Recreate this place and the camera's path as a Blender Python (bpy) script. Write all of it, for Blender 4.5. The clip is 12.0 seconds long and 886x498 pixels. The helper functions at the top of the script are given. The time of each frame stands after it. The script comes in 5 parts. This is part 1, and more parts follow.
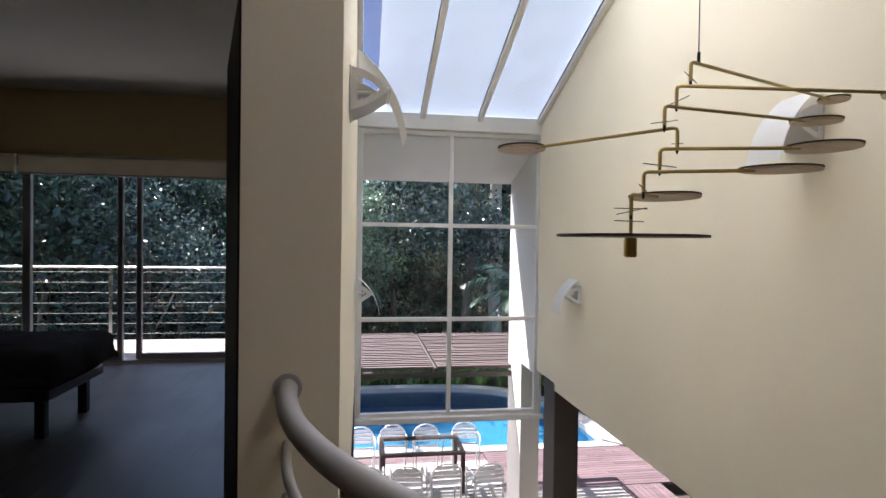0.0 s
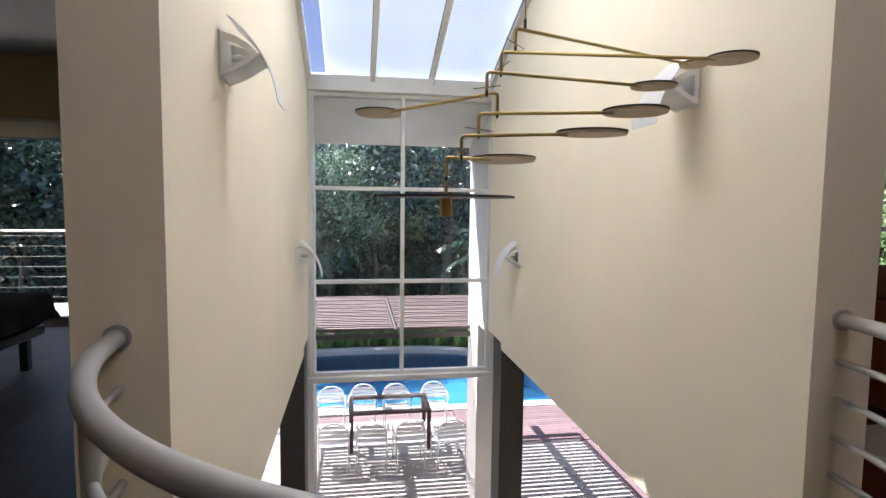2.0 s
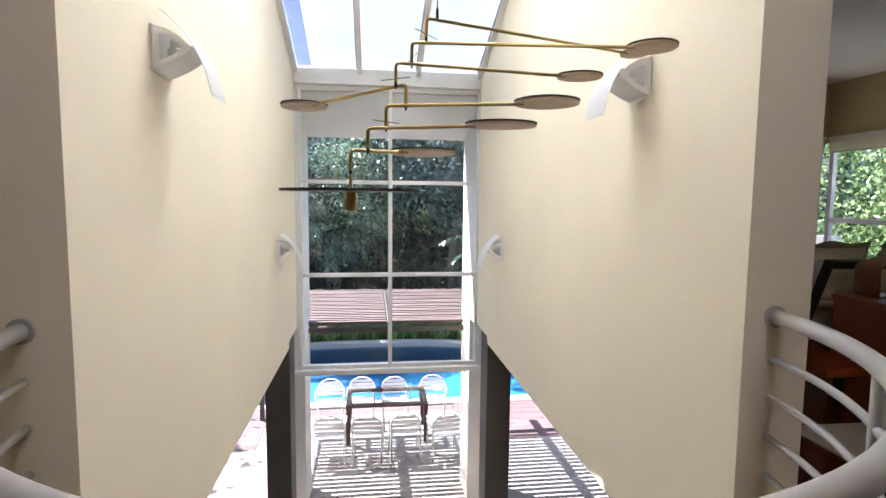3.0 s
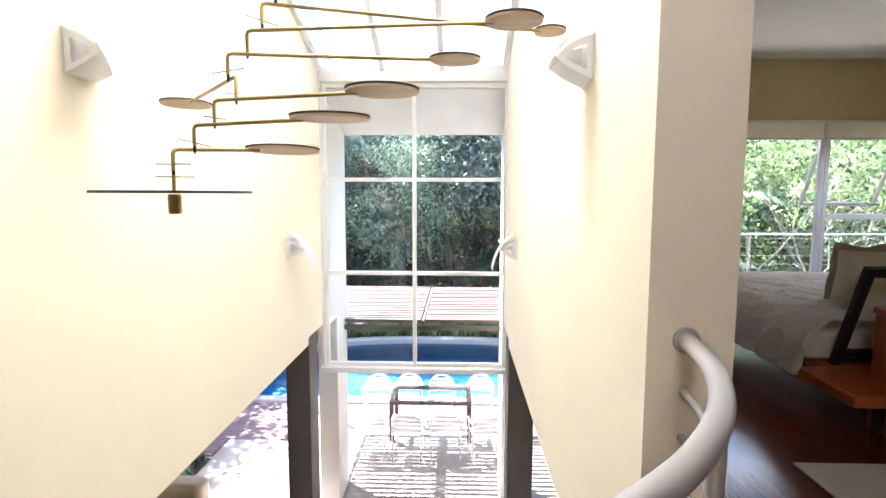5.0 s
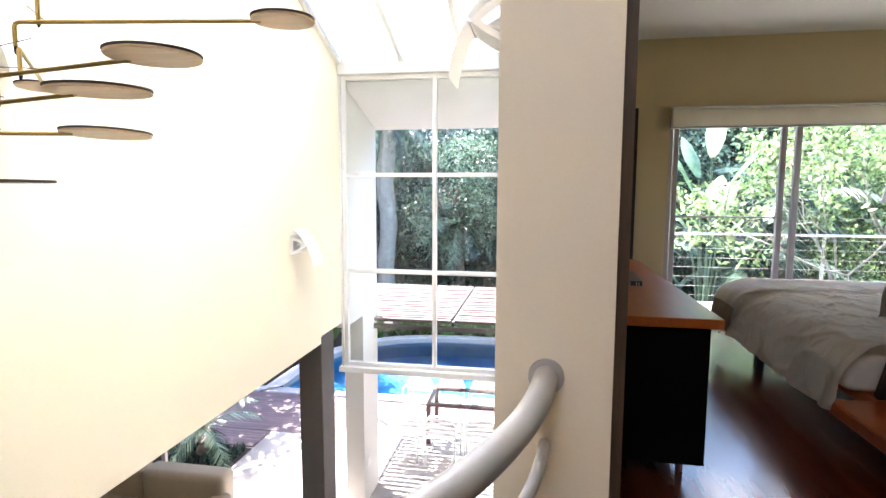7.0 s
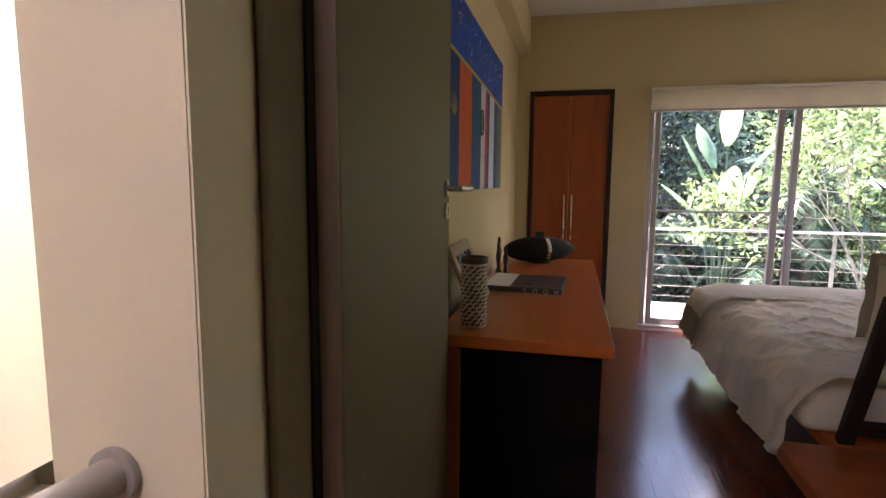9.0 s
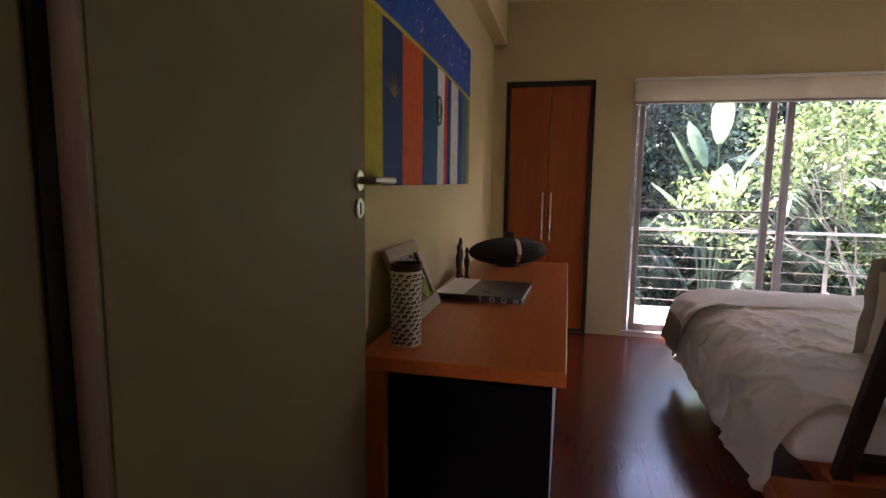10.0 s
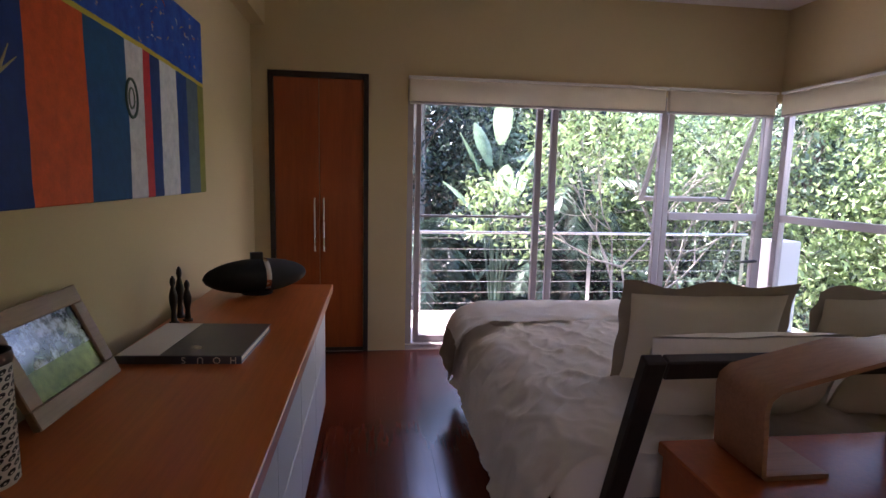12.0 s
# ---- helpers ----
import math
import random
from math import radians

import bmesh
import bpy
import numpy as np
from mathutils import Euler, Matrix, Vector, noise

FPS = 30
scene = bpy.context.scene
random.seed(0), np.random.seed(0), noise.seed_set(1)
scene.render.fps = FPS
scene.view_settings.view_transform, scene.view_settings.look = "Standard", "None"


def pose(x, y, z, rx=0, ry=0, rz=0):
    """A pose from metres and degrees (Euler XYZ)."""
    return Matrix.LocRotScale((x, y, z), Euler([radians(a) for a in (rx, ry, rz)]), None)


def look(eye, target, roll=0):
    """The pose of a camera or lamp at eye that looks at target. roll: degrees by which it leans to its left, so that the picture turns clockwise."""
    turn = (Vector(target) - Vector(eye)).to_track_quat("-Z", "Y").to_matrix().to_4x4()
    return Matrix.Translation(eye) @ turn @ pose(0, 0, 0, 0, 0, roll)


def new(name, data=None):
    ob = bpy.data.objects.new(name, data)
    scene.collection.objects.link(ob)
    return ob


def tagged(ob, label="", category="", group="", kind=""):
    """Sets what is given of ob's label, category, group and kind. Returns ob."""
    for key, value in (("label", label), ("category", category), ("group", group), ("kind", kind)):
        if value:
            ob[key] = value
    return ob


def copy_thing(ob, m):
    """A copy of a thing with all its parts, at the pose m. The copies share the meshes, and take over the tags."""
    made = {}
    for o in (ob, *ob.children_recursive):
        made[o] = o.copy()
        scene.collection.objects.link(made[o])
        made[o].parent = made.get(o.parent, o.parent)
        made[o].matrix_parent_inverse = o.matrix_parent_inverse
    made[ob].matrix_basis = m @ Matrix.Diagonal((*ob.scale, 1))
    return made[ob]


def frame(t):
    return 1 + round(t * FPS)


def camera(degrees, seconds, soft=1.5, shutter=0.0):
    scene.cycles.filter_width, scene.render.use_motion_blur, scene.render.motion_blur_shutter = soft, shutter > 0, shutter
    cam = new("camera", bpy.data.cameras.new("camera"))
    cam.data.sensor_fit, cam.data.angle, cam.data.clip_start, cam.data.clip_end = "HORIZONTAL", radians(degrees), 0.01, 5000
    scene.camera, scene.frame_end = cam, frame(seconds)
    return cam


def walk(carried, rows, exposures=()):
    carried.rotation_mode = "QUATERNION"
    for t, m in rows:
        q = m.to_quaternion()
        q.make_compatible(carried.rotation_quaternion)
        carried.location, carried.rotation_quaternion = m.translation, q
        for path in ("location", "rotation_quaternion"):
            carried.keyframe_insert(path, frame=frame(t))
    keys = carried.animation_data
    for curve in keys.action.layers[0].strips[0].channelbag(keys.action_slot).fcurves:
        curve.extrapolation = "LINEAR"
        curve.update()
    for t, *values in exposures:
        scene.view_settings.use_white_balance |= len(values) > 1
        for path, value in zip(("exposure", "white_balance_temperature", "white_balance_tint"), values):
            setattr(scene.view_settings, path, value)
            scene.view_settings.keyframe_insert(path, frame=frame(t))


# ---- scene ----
# camera and walk
cam = camera(78.7, 12.0)
PATH = [
    (0, (0.582, 0.315, 1.309), (0.883, 2.293, 1.282), 0.8),
    (0.5, (0.691, 0.27, 1.3), (1.008, 2.244, 1.251), 0.8),
    (1, (0.801, 0.225, 1.301), (1.125, 2.196, 1.209), 0.7),
    (1.5, (0.927, 0.179, 1.302), (1.254, 2.147, 1.168), 0.7),
    (2, (1.067, 0.137, 1.304), (1.386, 2.104, 1.146), 0.7),
    (2.5, (1.229, 0.11, 1.306), (1.53, 2.079, 1.132), 0.7),
    (4.5, (1.933, 0.189, 1.325), (1.966, 2.179, 1.128), 0.2),
    (5, (2.125, 0.257, 1.329), (2.068, 2.246, 1.128), 0.2),
    (5.5, (2.29, 0.328, 1.327), (2.171, 2.314, 1.124), 0.0),
    (6, (2.461, 0.414, 1.325), (2.283, 2.396, 1.118), 0.0),
    (6.5, (2.616, 0.482, 1.317), (2.341, 2.452, 1.11), 0.2),
    (7, (2.753, 0.636, 1.31), (2.405, 2.595, 1.1), 0.2),
    (9, (3.364, 1.213, 1.315), (2.904, 3.143, 1.068), 0.5),
    (9.5, (3.439, 1.413, 1.307), (2.976, 3.343, 1.06), 0.5),
    (10, (3.499, 1.559, 1.297), (3.056, 3.493, 1.046), 0.7),
    (10.5, (3.574, 1.737, 1.309), (3.201, 3.685, 1.056), 0.5),
    (11, (3.656, 1.864, 1.336), (3.437, 3.835, 1.077), 0.9),
    (11.5, (3.694, 1.992, 1.334), (3.675, 3.976, 1.081), 0.9),
    (12, (3.739, 2.085, 1.381), (3.99, 4.051, 1.118), 1.3),
]

EXPOSURES = [(0.0, 1.74, 6350, 21), (1.2, 1.86, 6350, 21), (2.7, 2.25, 6350, 21), (4.3, 3.1, 6500, 20), (7.2, 3.48, 6400, 20), (8.9, 3.42, 7000, 34), (9.6, 3.25, 7150, 38), (10.6, 3.1, 6600, 40), (12.0, 2.93, 6350, 42)]
walk(cam, [(t, look(eye, target, roll)) for t, eye, target, roll in PATH], EXPOSURES)

# world and sun
SUN = Vector((0.50, -0.42, -1.0)).normalized()
world = bpy.data.worlds.new("sky")
scene.world = world
world.use_nodes = True
wn = world.node_tree.nodes
sky = wn.new("ShaderNodeTexSky")
sky.sky_type = "NISHITA"
sky.sun_disc = False
sky.sun_elevation = math.asin(-SUN.z)
sky.sun_rotation = math.atan2(-SUN.x, -SUN.y)
world.node_tree.links.new(sky.outputs[0], wn["Background"].inputs[0])
wn["Background"].inputs[1].default_value = 0.15
sun = new("sun", bpy.data.lights.new("sun", "SUN"))
sun.data.energy, sun.data.angle, sun.data.color = 5.0, radians(0.5), (1.0, 0.97, 0.93)
sun.matrix_world = look((0, 0, 40), Vector((0, 0, 40)) + SUN)


def fill_lamp(name, at, target, w, h, power, colour):
    """Area lamp added by a window's head, standing in for daylight under the eaves."""
    l = new(name, bpy.data.lights.new(name, "AREA"))
    l.data.shape, l.data.size, l.data.size_y, l.data.energy, l.data.color = "RECTANGLE", w, h, power, colour
    l.matrix_world = look(at, target)


fill_lamp("fill_bedroom", (5.9, 6.85, 2.42), (5.2, 4.2, 0.6), 2.4, 0.5, 6.5, (1.0, 0.95, 0.88))
# lamp added at an unseen opening behind the landing, brightens the piers
fill_lamp("fill_landing", (2.3, -1.45, 3.55), (2.8, 1.8, 1.0), 1.0, 1.0, 4.0, (1.0, 0.95, 0.88))
fill_lamp("fill_side", (7.55, 5.0, 2.42), (5.2, 4.6, 0.6), 0.5, 2.4, 4, (1.0, 0.95, 0.86))

# ---------- materials ----------
def nodes_of(name):
    m = bpy.data.materials.new(name)
    m.use_nodes = True
    nt = m.node_tree
    return m, nt, nt.nodes["Principled BSDF"]


def ramp_between(nt, fac, c1, c2, lo=0.3, hi=0.7):
    r = nt.nodes.new("ShaderNodeValToRGB")
    r.color_ramp.elements[0].position, r.color_ramp.elements[1].position = lo, hi
    r.color_ramp.elements[0].color, r.color_ramp.elements[1].color = (*c1, 1), (*c2, 1)
    nt.links.new(fac, r.inputs[0])
    return r.outputs[0]


def coords(nt, scale=(1, 1, 1), world_space=False):
    tc = nt.nodes.new("ShaderNodeNewGeometry" if world_space else "ShaderNodeTexCoord")
    mp = nt.nodes.new("ShaderNodeMapping")
    mp.inputs["Scale"].default_value = scale
    nt.links.new(tc.outputs["Position" if world_space else "Object"], mp.inputs[0])
    return mp.outputs[0]


def noise_tex(nt, vec, scale, detail=4.0, rough=0.55):
    n = nt.nodes.new("ShaderNodeTexNoise")
    n.inputs["Scale"].default_value, n.inputs["Detail"].default_value, n.inputs["Roughness"].default_value = scale, detail, rough
    nt.links.new(vec, n.inputs["Vector"])
    return n.outputs["Fac"]


def mixed(nt, a, b, fac, mode="MIX"):
    m = nt.nodes.new("ShaderNodeMix")
    m.data_type, m.blend_type = "RGBA", mode
    for sock, v in ((m.inputs[6], a), (m.inputs[7], b), (m.inputs[0], fac)):
        if hasattr(v, "is_output"):
            nt.links.new(v, sock)
        else:
            sock.default_value = v if not isinstance(v, tuple) else (*v, 1)
    return m.outputs[2]


def bumped(nt, bsdf, height, strength, dist=0.01):
    b = nt.nodes.new("ShaderNodeBump")
    b.inputs["Strength"].default_value, b.inputs["Distance"].default_value = strength, dist
    nt.links.new(height, b.inputs["Height"])
    nt.links.new(b.outputs[0], bsdf.inputs["Normal"])


def surface(name, col, rough=0.6, metal=0.0, var=0.12, big=1.2, fine=40.0, bump=0.15, stretch=(1, 1, 1), gloss_var=0.1, coat=0.0):
    """A painted, plastered, metal or cloth surface with broad and fine variation."""
    m, nt, b = nodes_of(name)
    v = coords(nt, stretch, True)
    n1, n2 = noise_tex(nt, v, big, 3), noise_tex(nt, v, fine, 6, 0.65)
    dark = tuple(c * (1 - var) for c in col)
    lite = tuple(min(1, c * (1 + var * 0.6)) for c in col)
    c1 = ramp_between(nt, n1, dark, lite)
    c2 = ramp_between(nt, n2, tuple(1 - var * 0.6 for _ in col), (1, 1, 1))
    nt.links.new(mixed(nt, c1, c2, 1.0, "MULTIPLY"), b.inputs["Base Color"])
    r = nt.nodes.new("ShaderNodeMapRange")
    r.inputs["To Min"].default_value, r.inputs["To Max"].default_value = max(0.02, rough - gloss_var), min(1, rough + gloss_var)
    nt.links.new(n1, r.inputs[0])
    nt.links.new(r.outputs[0], b.inputs["Roughness"])
    b.inputs["Metallic"].default_value = metal
    b.inputs["Coat Weight"].default_value = coat
    b.inputs["Coat Roughness"].default_value = 0.12
    if bump:
        bumped(nt, b, n2, bump, 0.004)
    return m


def wood(name, c1, c2, rough=0.4, along="y", grain=14.0, coat=0.0, piece=0.0, bump=0.12, world_space=True):
    """Timber with grain along one axis; piece varies the tone from board to board."""
    m, nt, b = nodes_of(name)
    s = {"x": (0.06, 1, 1), "y": (1, 0.06, 1), "z": (1, 1, 0.06)}[along]
    v = coords(nt, s, world_space)
    n1, n2 = noise_tex(nt, v, grain, 5, 0.6), noise_tex(nt, v, grain * 7, 4, 0.7)
    big = noise_tex(nt, coords(nt, (1, 1, 1), True), 1.7, 2)
    c = ramp_between(nt, n1, c1, c2, 0.25, 0.75)
    c = mixed(nt, c, ramp_between(nt, n2, (0.72, 0.7, 0.68), (1, 1, 1), 0.3, 0.6), 0.7, "MULTIPLY")
    c = mixed(nt, c, ramp_between(nt, big, (0.8, 0.78, 0.76), (1, 1, 1)), 0.6, "MULTIPLY")
    if piece:
        oi = nt.nodes.new("ShaderNodeObjectInfo")
        c = mixed(nt, c, ramp_between(nt, oi.outputs["Random"], (1 - piece,) * 3, (1, 1, 1), 0, 1), 1.0, "MULTIPLY")
    nt.links.new(c, b.inputs["Base Color"])
    r = nt.nodes.new("ShaderNodeMapRange")
    r.inputs["To Min"].default_value, r.inputs["To Max"].default_value = rough - 0.06, rough + 0.1
    nt.links.new(big, r.inputs[0])
    nt.links.new(r.outputs[0], b.inputs["Roughness"])
    b.inputs["Coat Weight"].default_value, b.inputs["Coat Roughness"].default_value = coat, 0.15
    bumped(nt, b, n2, bump, 0.002)
    return m


def pane_glass(name, tint=(0.94, 0.97, 0.96), dirt=0.03):
    """Clear window glass: see-through with a Fresnel sheen and a faint film of dust."""
    m, nt, b = nodes_of(name)
    out = nt.nodes["Material Output"]
    tr, gl, df = nt.nodes.new("ShaderNodeBsdfTransparent"), nt.nodes.new("ShaderNodeBsdfGlossy"), nt.nodes.new("ShaderNodeBsdfDiffuse")
    tr.inputs[0].default_value = (*tint, 1)
    gl.inputs["Roughness"].default_value = 0.02
    df.inputs[0].default_value = (0.75, 0.75, 0.72, 1)
    lw = nt.nodes.new("ShaderNodeLayerWeight")
    pw = nt.nodes.new("ShaderNodeMath")
    pw.operation = "POWER"
    pw.inputs[1].default_value = 5.0
    nt.links.new(lw.outputs["Facing"], pw.inputs[0])
    fr = nt.nodes.new("ShaderNodeMath")
    fr.operation = "MULTIPLY_ADD"
    fr.inputs[1].default_value, fr.inputs[2].default_value = 0.7, 0.005
    nt.links.new(pw.outputs[0], fr.inputs[0])
    mx = nt.nodes.new("ShaderNodeMixShader")
    nt.links.new(fr.outputs[0], mx.inputs[0])
    nt.links.new(tr.outputs[0], mx.inputs[1])
    nt.links.new(gl.outputs[0], mx.inputs[2])
    n = noise_tex(nt, coords(nt, (1, 1, 1), True), 3.0, 6)
    r = nt.nodes.new("ShaderNodeMapRange")
    r.inputs["From Min"].default_value, r.inputs["From Max"].default_value = 0.35, 0.8
    r.inputs["To Max"].default_value = dirt * 2
    nt.links.new(n, r.inputs[0])
    m2 = nt.nodes.new("ShaderNodeMixShader")
    nt.links.new(r.outputs[0], m2.inputs[0])
    nt.links.new(mx.outputs[0], m2.inputs[1])
    nt.links.new(df.outputs[0], m2.inputs[2])
    nt.links.new(m2.outputs[0], out.inputs[0])
    return m


def thin(name, col, through_part=0.5, rough=0.5, var=0.3, scale=6.0, island=False):
    """Leaf, blind or sheet that lets part of the light through."""
    m, nt, b = nodes_of(name)
    out = nt.nodes["Material Output"]
    n = noise_tex(nt, coords(nt, (1, 1, 1), True), scale, 3)
    c = ramp_between(nt, n, tuple(x * (1 - var) for x in col), tuple(min(1, x * (1 + var)) for x in col))
    if island:
        g = nt.nodes.new("ShaderNodeNewGeometry")
        # random leaf tone, spread wide to put crown shade and glints into the colour
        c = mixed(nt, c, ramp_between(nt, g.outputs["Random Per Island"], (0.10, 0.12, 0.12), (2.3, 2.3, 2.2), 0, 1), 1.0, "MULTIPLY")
    nt.links.new(c, b.inputs["Base Color"])
    b.inputs["Roughness"].default_value = rough
    tl = nt.nodes.new("ShaderNodeBsdfTranslucent")
    nt.links.new(c, tl.inputs[0])
    mx = nt.nodes.new("ShaderNodeMixShader")
    mx.inputs[0].default_value = through_part
    nt.links.new(b.outputs[0], mx.inputs[1])
    nt.links.new(tl.outputs[0], mx.inputs[2])
    nt.links.new(mx.outputs[0], out.inputs[0])
    return m


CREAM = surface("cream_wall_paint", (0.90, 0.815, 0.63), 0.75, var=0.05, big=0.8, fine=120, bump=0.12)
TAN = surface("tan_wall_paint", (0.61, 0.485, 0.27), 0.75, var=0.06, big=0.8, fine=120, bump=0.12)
CEIL = surface("ceiling_paint", (0.78, 0.76, 0.72), 0.85, var=0.04, fine=90, bump=0.08)
WHITE = surface("white_frame_paint", (0.78, 0.77, 0.73), 0.35, var=0.06, big=3, fine=60, bump=0.06)
EXTWALL = surface("outside_wall_paint", (0.76, 0.74, 0.70), 0.8, var=0.1, big=0.7, fine=90, bump=0.2)
ALU = surface("anodised_aluminium", (0.40, 0.37, 0.37), 0.4, metal=0.4, var=0.06, fine=120, bump=0.03)
STEEL = surface("brushed_steel", (0.62, 0.61, 0.59), 0.28, metal=1.0, var=0.06, fine=150, bump=0.03, stretch=(1, 1, 6))
RAILPAINT = surface("silver_rail_paint", (0.47, 0.45, 0.43), 0.45, metal=0.25, var=0.08, fine=160, bump=0.05)
BROWNCOL = surface("dark_brown_column_paint", (0.085, 0.07, 0.06), 0.6, var=0.12, fine=80)
BRASS = surface("brass_rod", (0.50, 0.36, 0.12), 0.35, metal=0.8, var=0.15, fine=90, bump=0.03)
PLY = wood("birch_ply_disc", (0.72, 0.53, 0.32), (0.85, 0.66, 0.43), 0.5, "x", 20, world_space=False)
DARKTOP = surface("dark_stained_top", (0.05, 0.035, 0.025), 0.5, var=0.2)
BLACKMETAL = surface("black_metal", (0.02, 0.02, 0.02), 0.4, metal=0.3, var=0.2)
SHADEWHITE = thin("opal_white_shade", (0.85, 0.84, 0.82), 0.35, 0.4, 0.02)
SCONCE = surface("white_powder_coat", (0.75, 0.73, 0.68), 0.4, var=0.05, fine=90, bump=0.05)
FLOORWOOD = wood("cherry_floor_board", (0.095, 0.016, 0.007), (0.135, 0.025, 0.011), 0.17, "y", 10, coat=0.0, piece=0.07, bump=0.03)
DOORGREY = surface("grey_green_door_paint", (0.19, 0.15, 0.088), 0.5, var=0.05, fine=100, bump=0.05)
FRAMEWOOD = wood("dark_jamb_timber", (0.14, 0.09, 0.055), (0.22, 0.15, 0.09), 0.5, "z", 16)
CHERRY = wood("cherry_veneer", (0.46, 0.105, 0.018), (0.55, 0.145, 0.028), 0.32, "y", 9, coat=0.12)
# darker copy of the cherry veneer, with shade put into the colour
CHERRYV = wood("cherry_veneer_shaded", (0.36, 0.074, 0.014), (0.44, 0.104, 0.022), 0.34, "z", 9, coat=0.1)
WENGE = wood("black_brown_timber", (0.018, 0.012, 0.009), (0.034, 0.023, 0.017), 0.6, "z", 16)
LINEN = surface("white_bed_linen", (0.88, 0.81, 0.69), 0.9, var=0.05, big=4, fine=220, bump=0.25)
THROW = surface("white_woven_throw", (0.86, 0.80, 0.70), 0.95, var=0.08, big=3, fine=320, bump=0.35)
TAUPE = surface("taupe_trim_cloth", (0.40, 0.33, 0.24), 0.9, var=0.12, fine=260, bump=0.5)
PILLOWCLOTH = surface("sage_cream_pillow_cloth", (0.70, 0.62, 0.46), 0.9, var=0.06, fine=240, bump=0.4)
BLIND = thin("cream_roller_blind", (0.86, 0.80, 0.68), 0.6, 0.7, 0.04)
GLASS = pane_glass("window_glass")
ROOFSHEET = thin("white_shade_sheet", (0.50, 0.55, 0.64), 0.17, 0.6, 0.06, 0.8)
ROOFFILM = thin("clear_white_film", (0.95, 0.95, 0.95), 0.9, 0.6, 0.02, 0.8)
SLATWOOD = wood("pergola_timber", (0.105, 0.066, 0.06), (0.20, 0.145, 0.135), 0.6, "x", 18, piece=0.35)
DECKWOOD = wood("deck_timber", (0.135, 0.09, 0.095), (0.22, 0.155, 0.16), 0.6, "x", 16, piece=0.35)
TERRACE = surface("pale_terrace_screed", (0.33, 0.305, 0.275), 0.7, var=0.12, big=0.9, fine=50)
PALEFLOOR = surface("pale_floor_tile", (0.62, 0.58, 0.52), 0.35, var=0.08, big=1.0, fine=60)
COPING = surface("pale_stone_coping", (0.42, 0.40, 0.37), 0.75, var=0.15, fine=40, bump=0.3)
LEATHER = surface("beige_leather", (0.48, 0.40, 0.28), 0.45, var=0.1, fine=120, bump=0.25)
TABLEWOOD = wood("red_brown_table_timber", (0.045, 0.016, 0.012), (0.085, 0.034, 0.026), 0.4, "x", 14)
CHAIRALU = surface("satin_chair_aluminium", (0.80, 0.80, 0.80), 0.35, metal=0.25, var=0.04, bump=0.02)
BARK = surface("grey_brown_bark", (0.16, 0.125, 0.095), 0.9, var=0.35, big=6, fine=40, bump=0.6, stretch=(1, 1, 0.3))
PALEBARK = surface("pale_branch_bark", (0.42, 0.37, 0.31), 0.85, var=0.25, big=6, fine=40, bump=0.4)
# deep and blue are darkened to imitate the shaded gaps between crowns
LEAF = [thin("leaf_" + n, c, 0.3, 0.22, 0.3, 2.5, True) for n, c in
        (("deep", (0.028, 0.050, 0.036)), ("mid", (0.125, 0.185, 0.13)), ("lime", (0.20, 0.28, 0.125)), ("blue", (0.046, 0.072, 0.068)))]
BANANALEAF = thin("banana_leaf", (0.24, 0.36, 0.20), 0.4, 0.22, 0.35, 5)
NEARBLACK = surface("black_recess_board", (0.006, 0.005, 0.005), 0.75, var=0.2)
DRAWER = surface("grey_white_drawer_paint", (0.50, 0.50, 0.52), 0.4, var=0.05, fine=90)
for m, v in ((NEARBLACK, 0.05), (DOORGREY, 0.2)):
    m.node_tree.nodes["Principled BSDF"].inputs["Specular IOR Level"].default_value = v
TINTGLASS = pane_glass("sky_dimming_glass", (0.46, 0.45, 0.50))
GRASSLEAF = thin("strap_leaf", (0.11, 0.21, 0.055), 0.35, 0.4, 0.3, 4, True)
# west floor boards, darkened so the room's dimness sits in the colour
WESTWOOD = wood("dimmed_west_board", (0.030, 0.020, 0.016), (0.055, 0.038, 0.030), 0.42, "y", 10, piece=0.1, bump=0.05)
SOIL = surface("forest_soil", (0.06, 0.045, 0.03), 0.95, var=0.3, big=0.6, fine=12, bump=0.6)


# ---------- mesh helpers ----------
def part(name, bm, material, parent=None, label="", smooth=None):
    """Links a bmesh as one mesh object, under a thing or part where one is given."""
    me = bpy.data.meshes.new(name)
    bm.to_mesh(me)
    bm.free()
    for m in (material if isinstance(material, (list, tuple)) else [material]):
        me.materials.append(m)
    if smooth is not None:
        me.shade_smooth()
        if smooth:
            me.set_sharp_from_angle(angle=radians(smooth))
    ob = new(name, me)
    if parent is not None:
        ob.parent = parent
    if label:
        ob["label"] = label
    return ob


def empty(name, at, label, category, group="", rz=0.0):
    e = new(name)
    e.matrix_basis = pose(*at, 0, 0, rz)
    return tagged(e, label, category, group)


def box(x0, x1, y0, y1, z0, z1, bevel=0.0, bm=None, seg=1):
    one = bmesh.new()
    bmesh.ops.create_cube(one, size=1, matrix=Matrix.LocRotScale(((x0 + x1) / 2, (y0 + y1) / 2, (z0 + z1) / 2), None, (abs(x1 - x0), abs(y1 - y0), abs(z1 - z0))))
    if bevel:
        bmesh.ops.bevel(one, geom=one.edges[:], offset=bevel, segments=seg, affect="EDGES", profile=0.5)
    return merged(one, bm)


def merged(one, bm):
    if bm is None:
        return one
    me = bpy.data.meshes.new("tmp")
    one.to_mesh(me)
    one.free()
    bm.from_mesh(me)
    bpy.data.meshes.remove(me)
    return bm


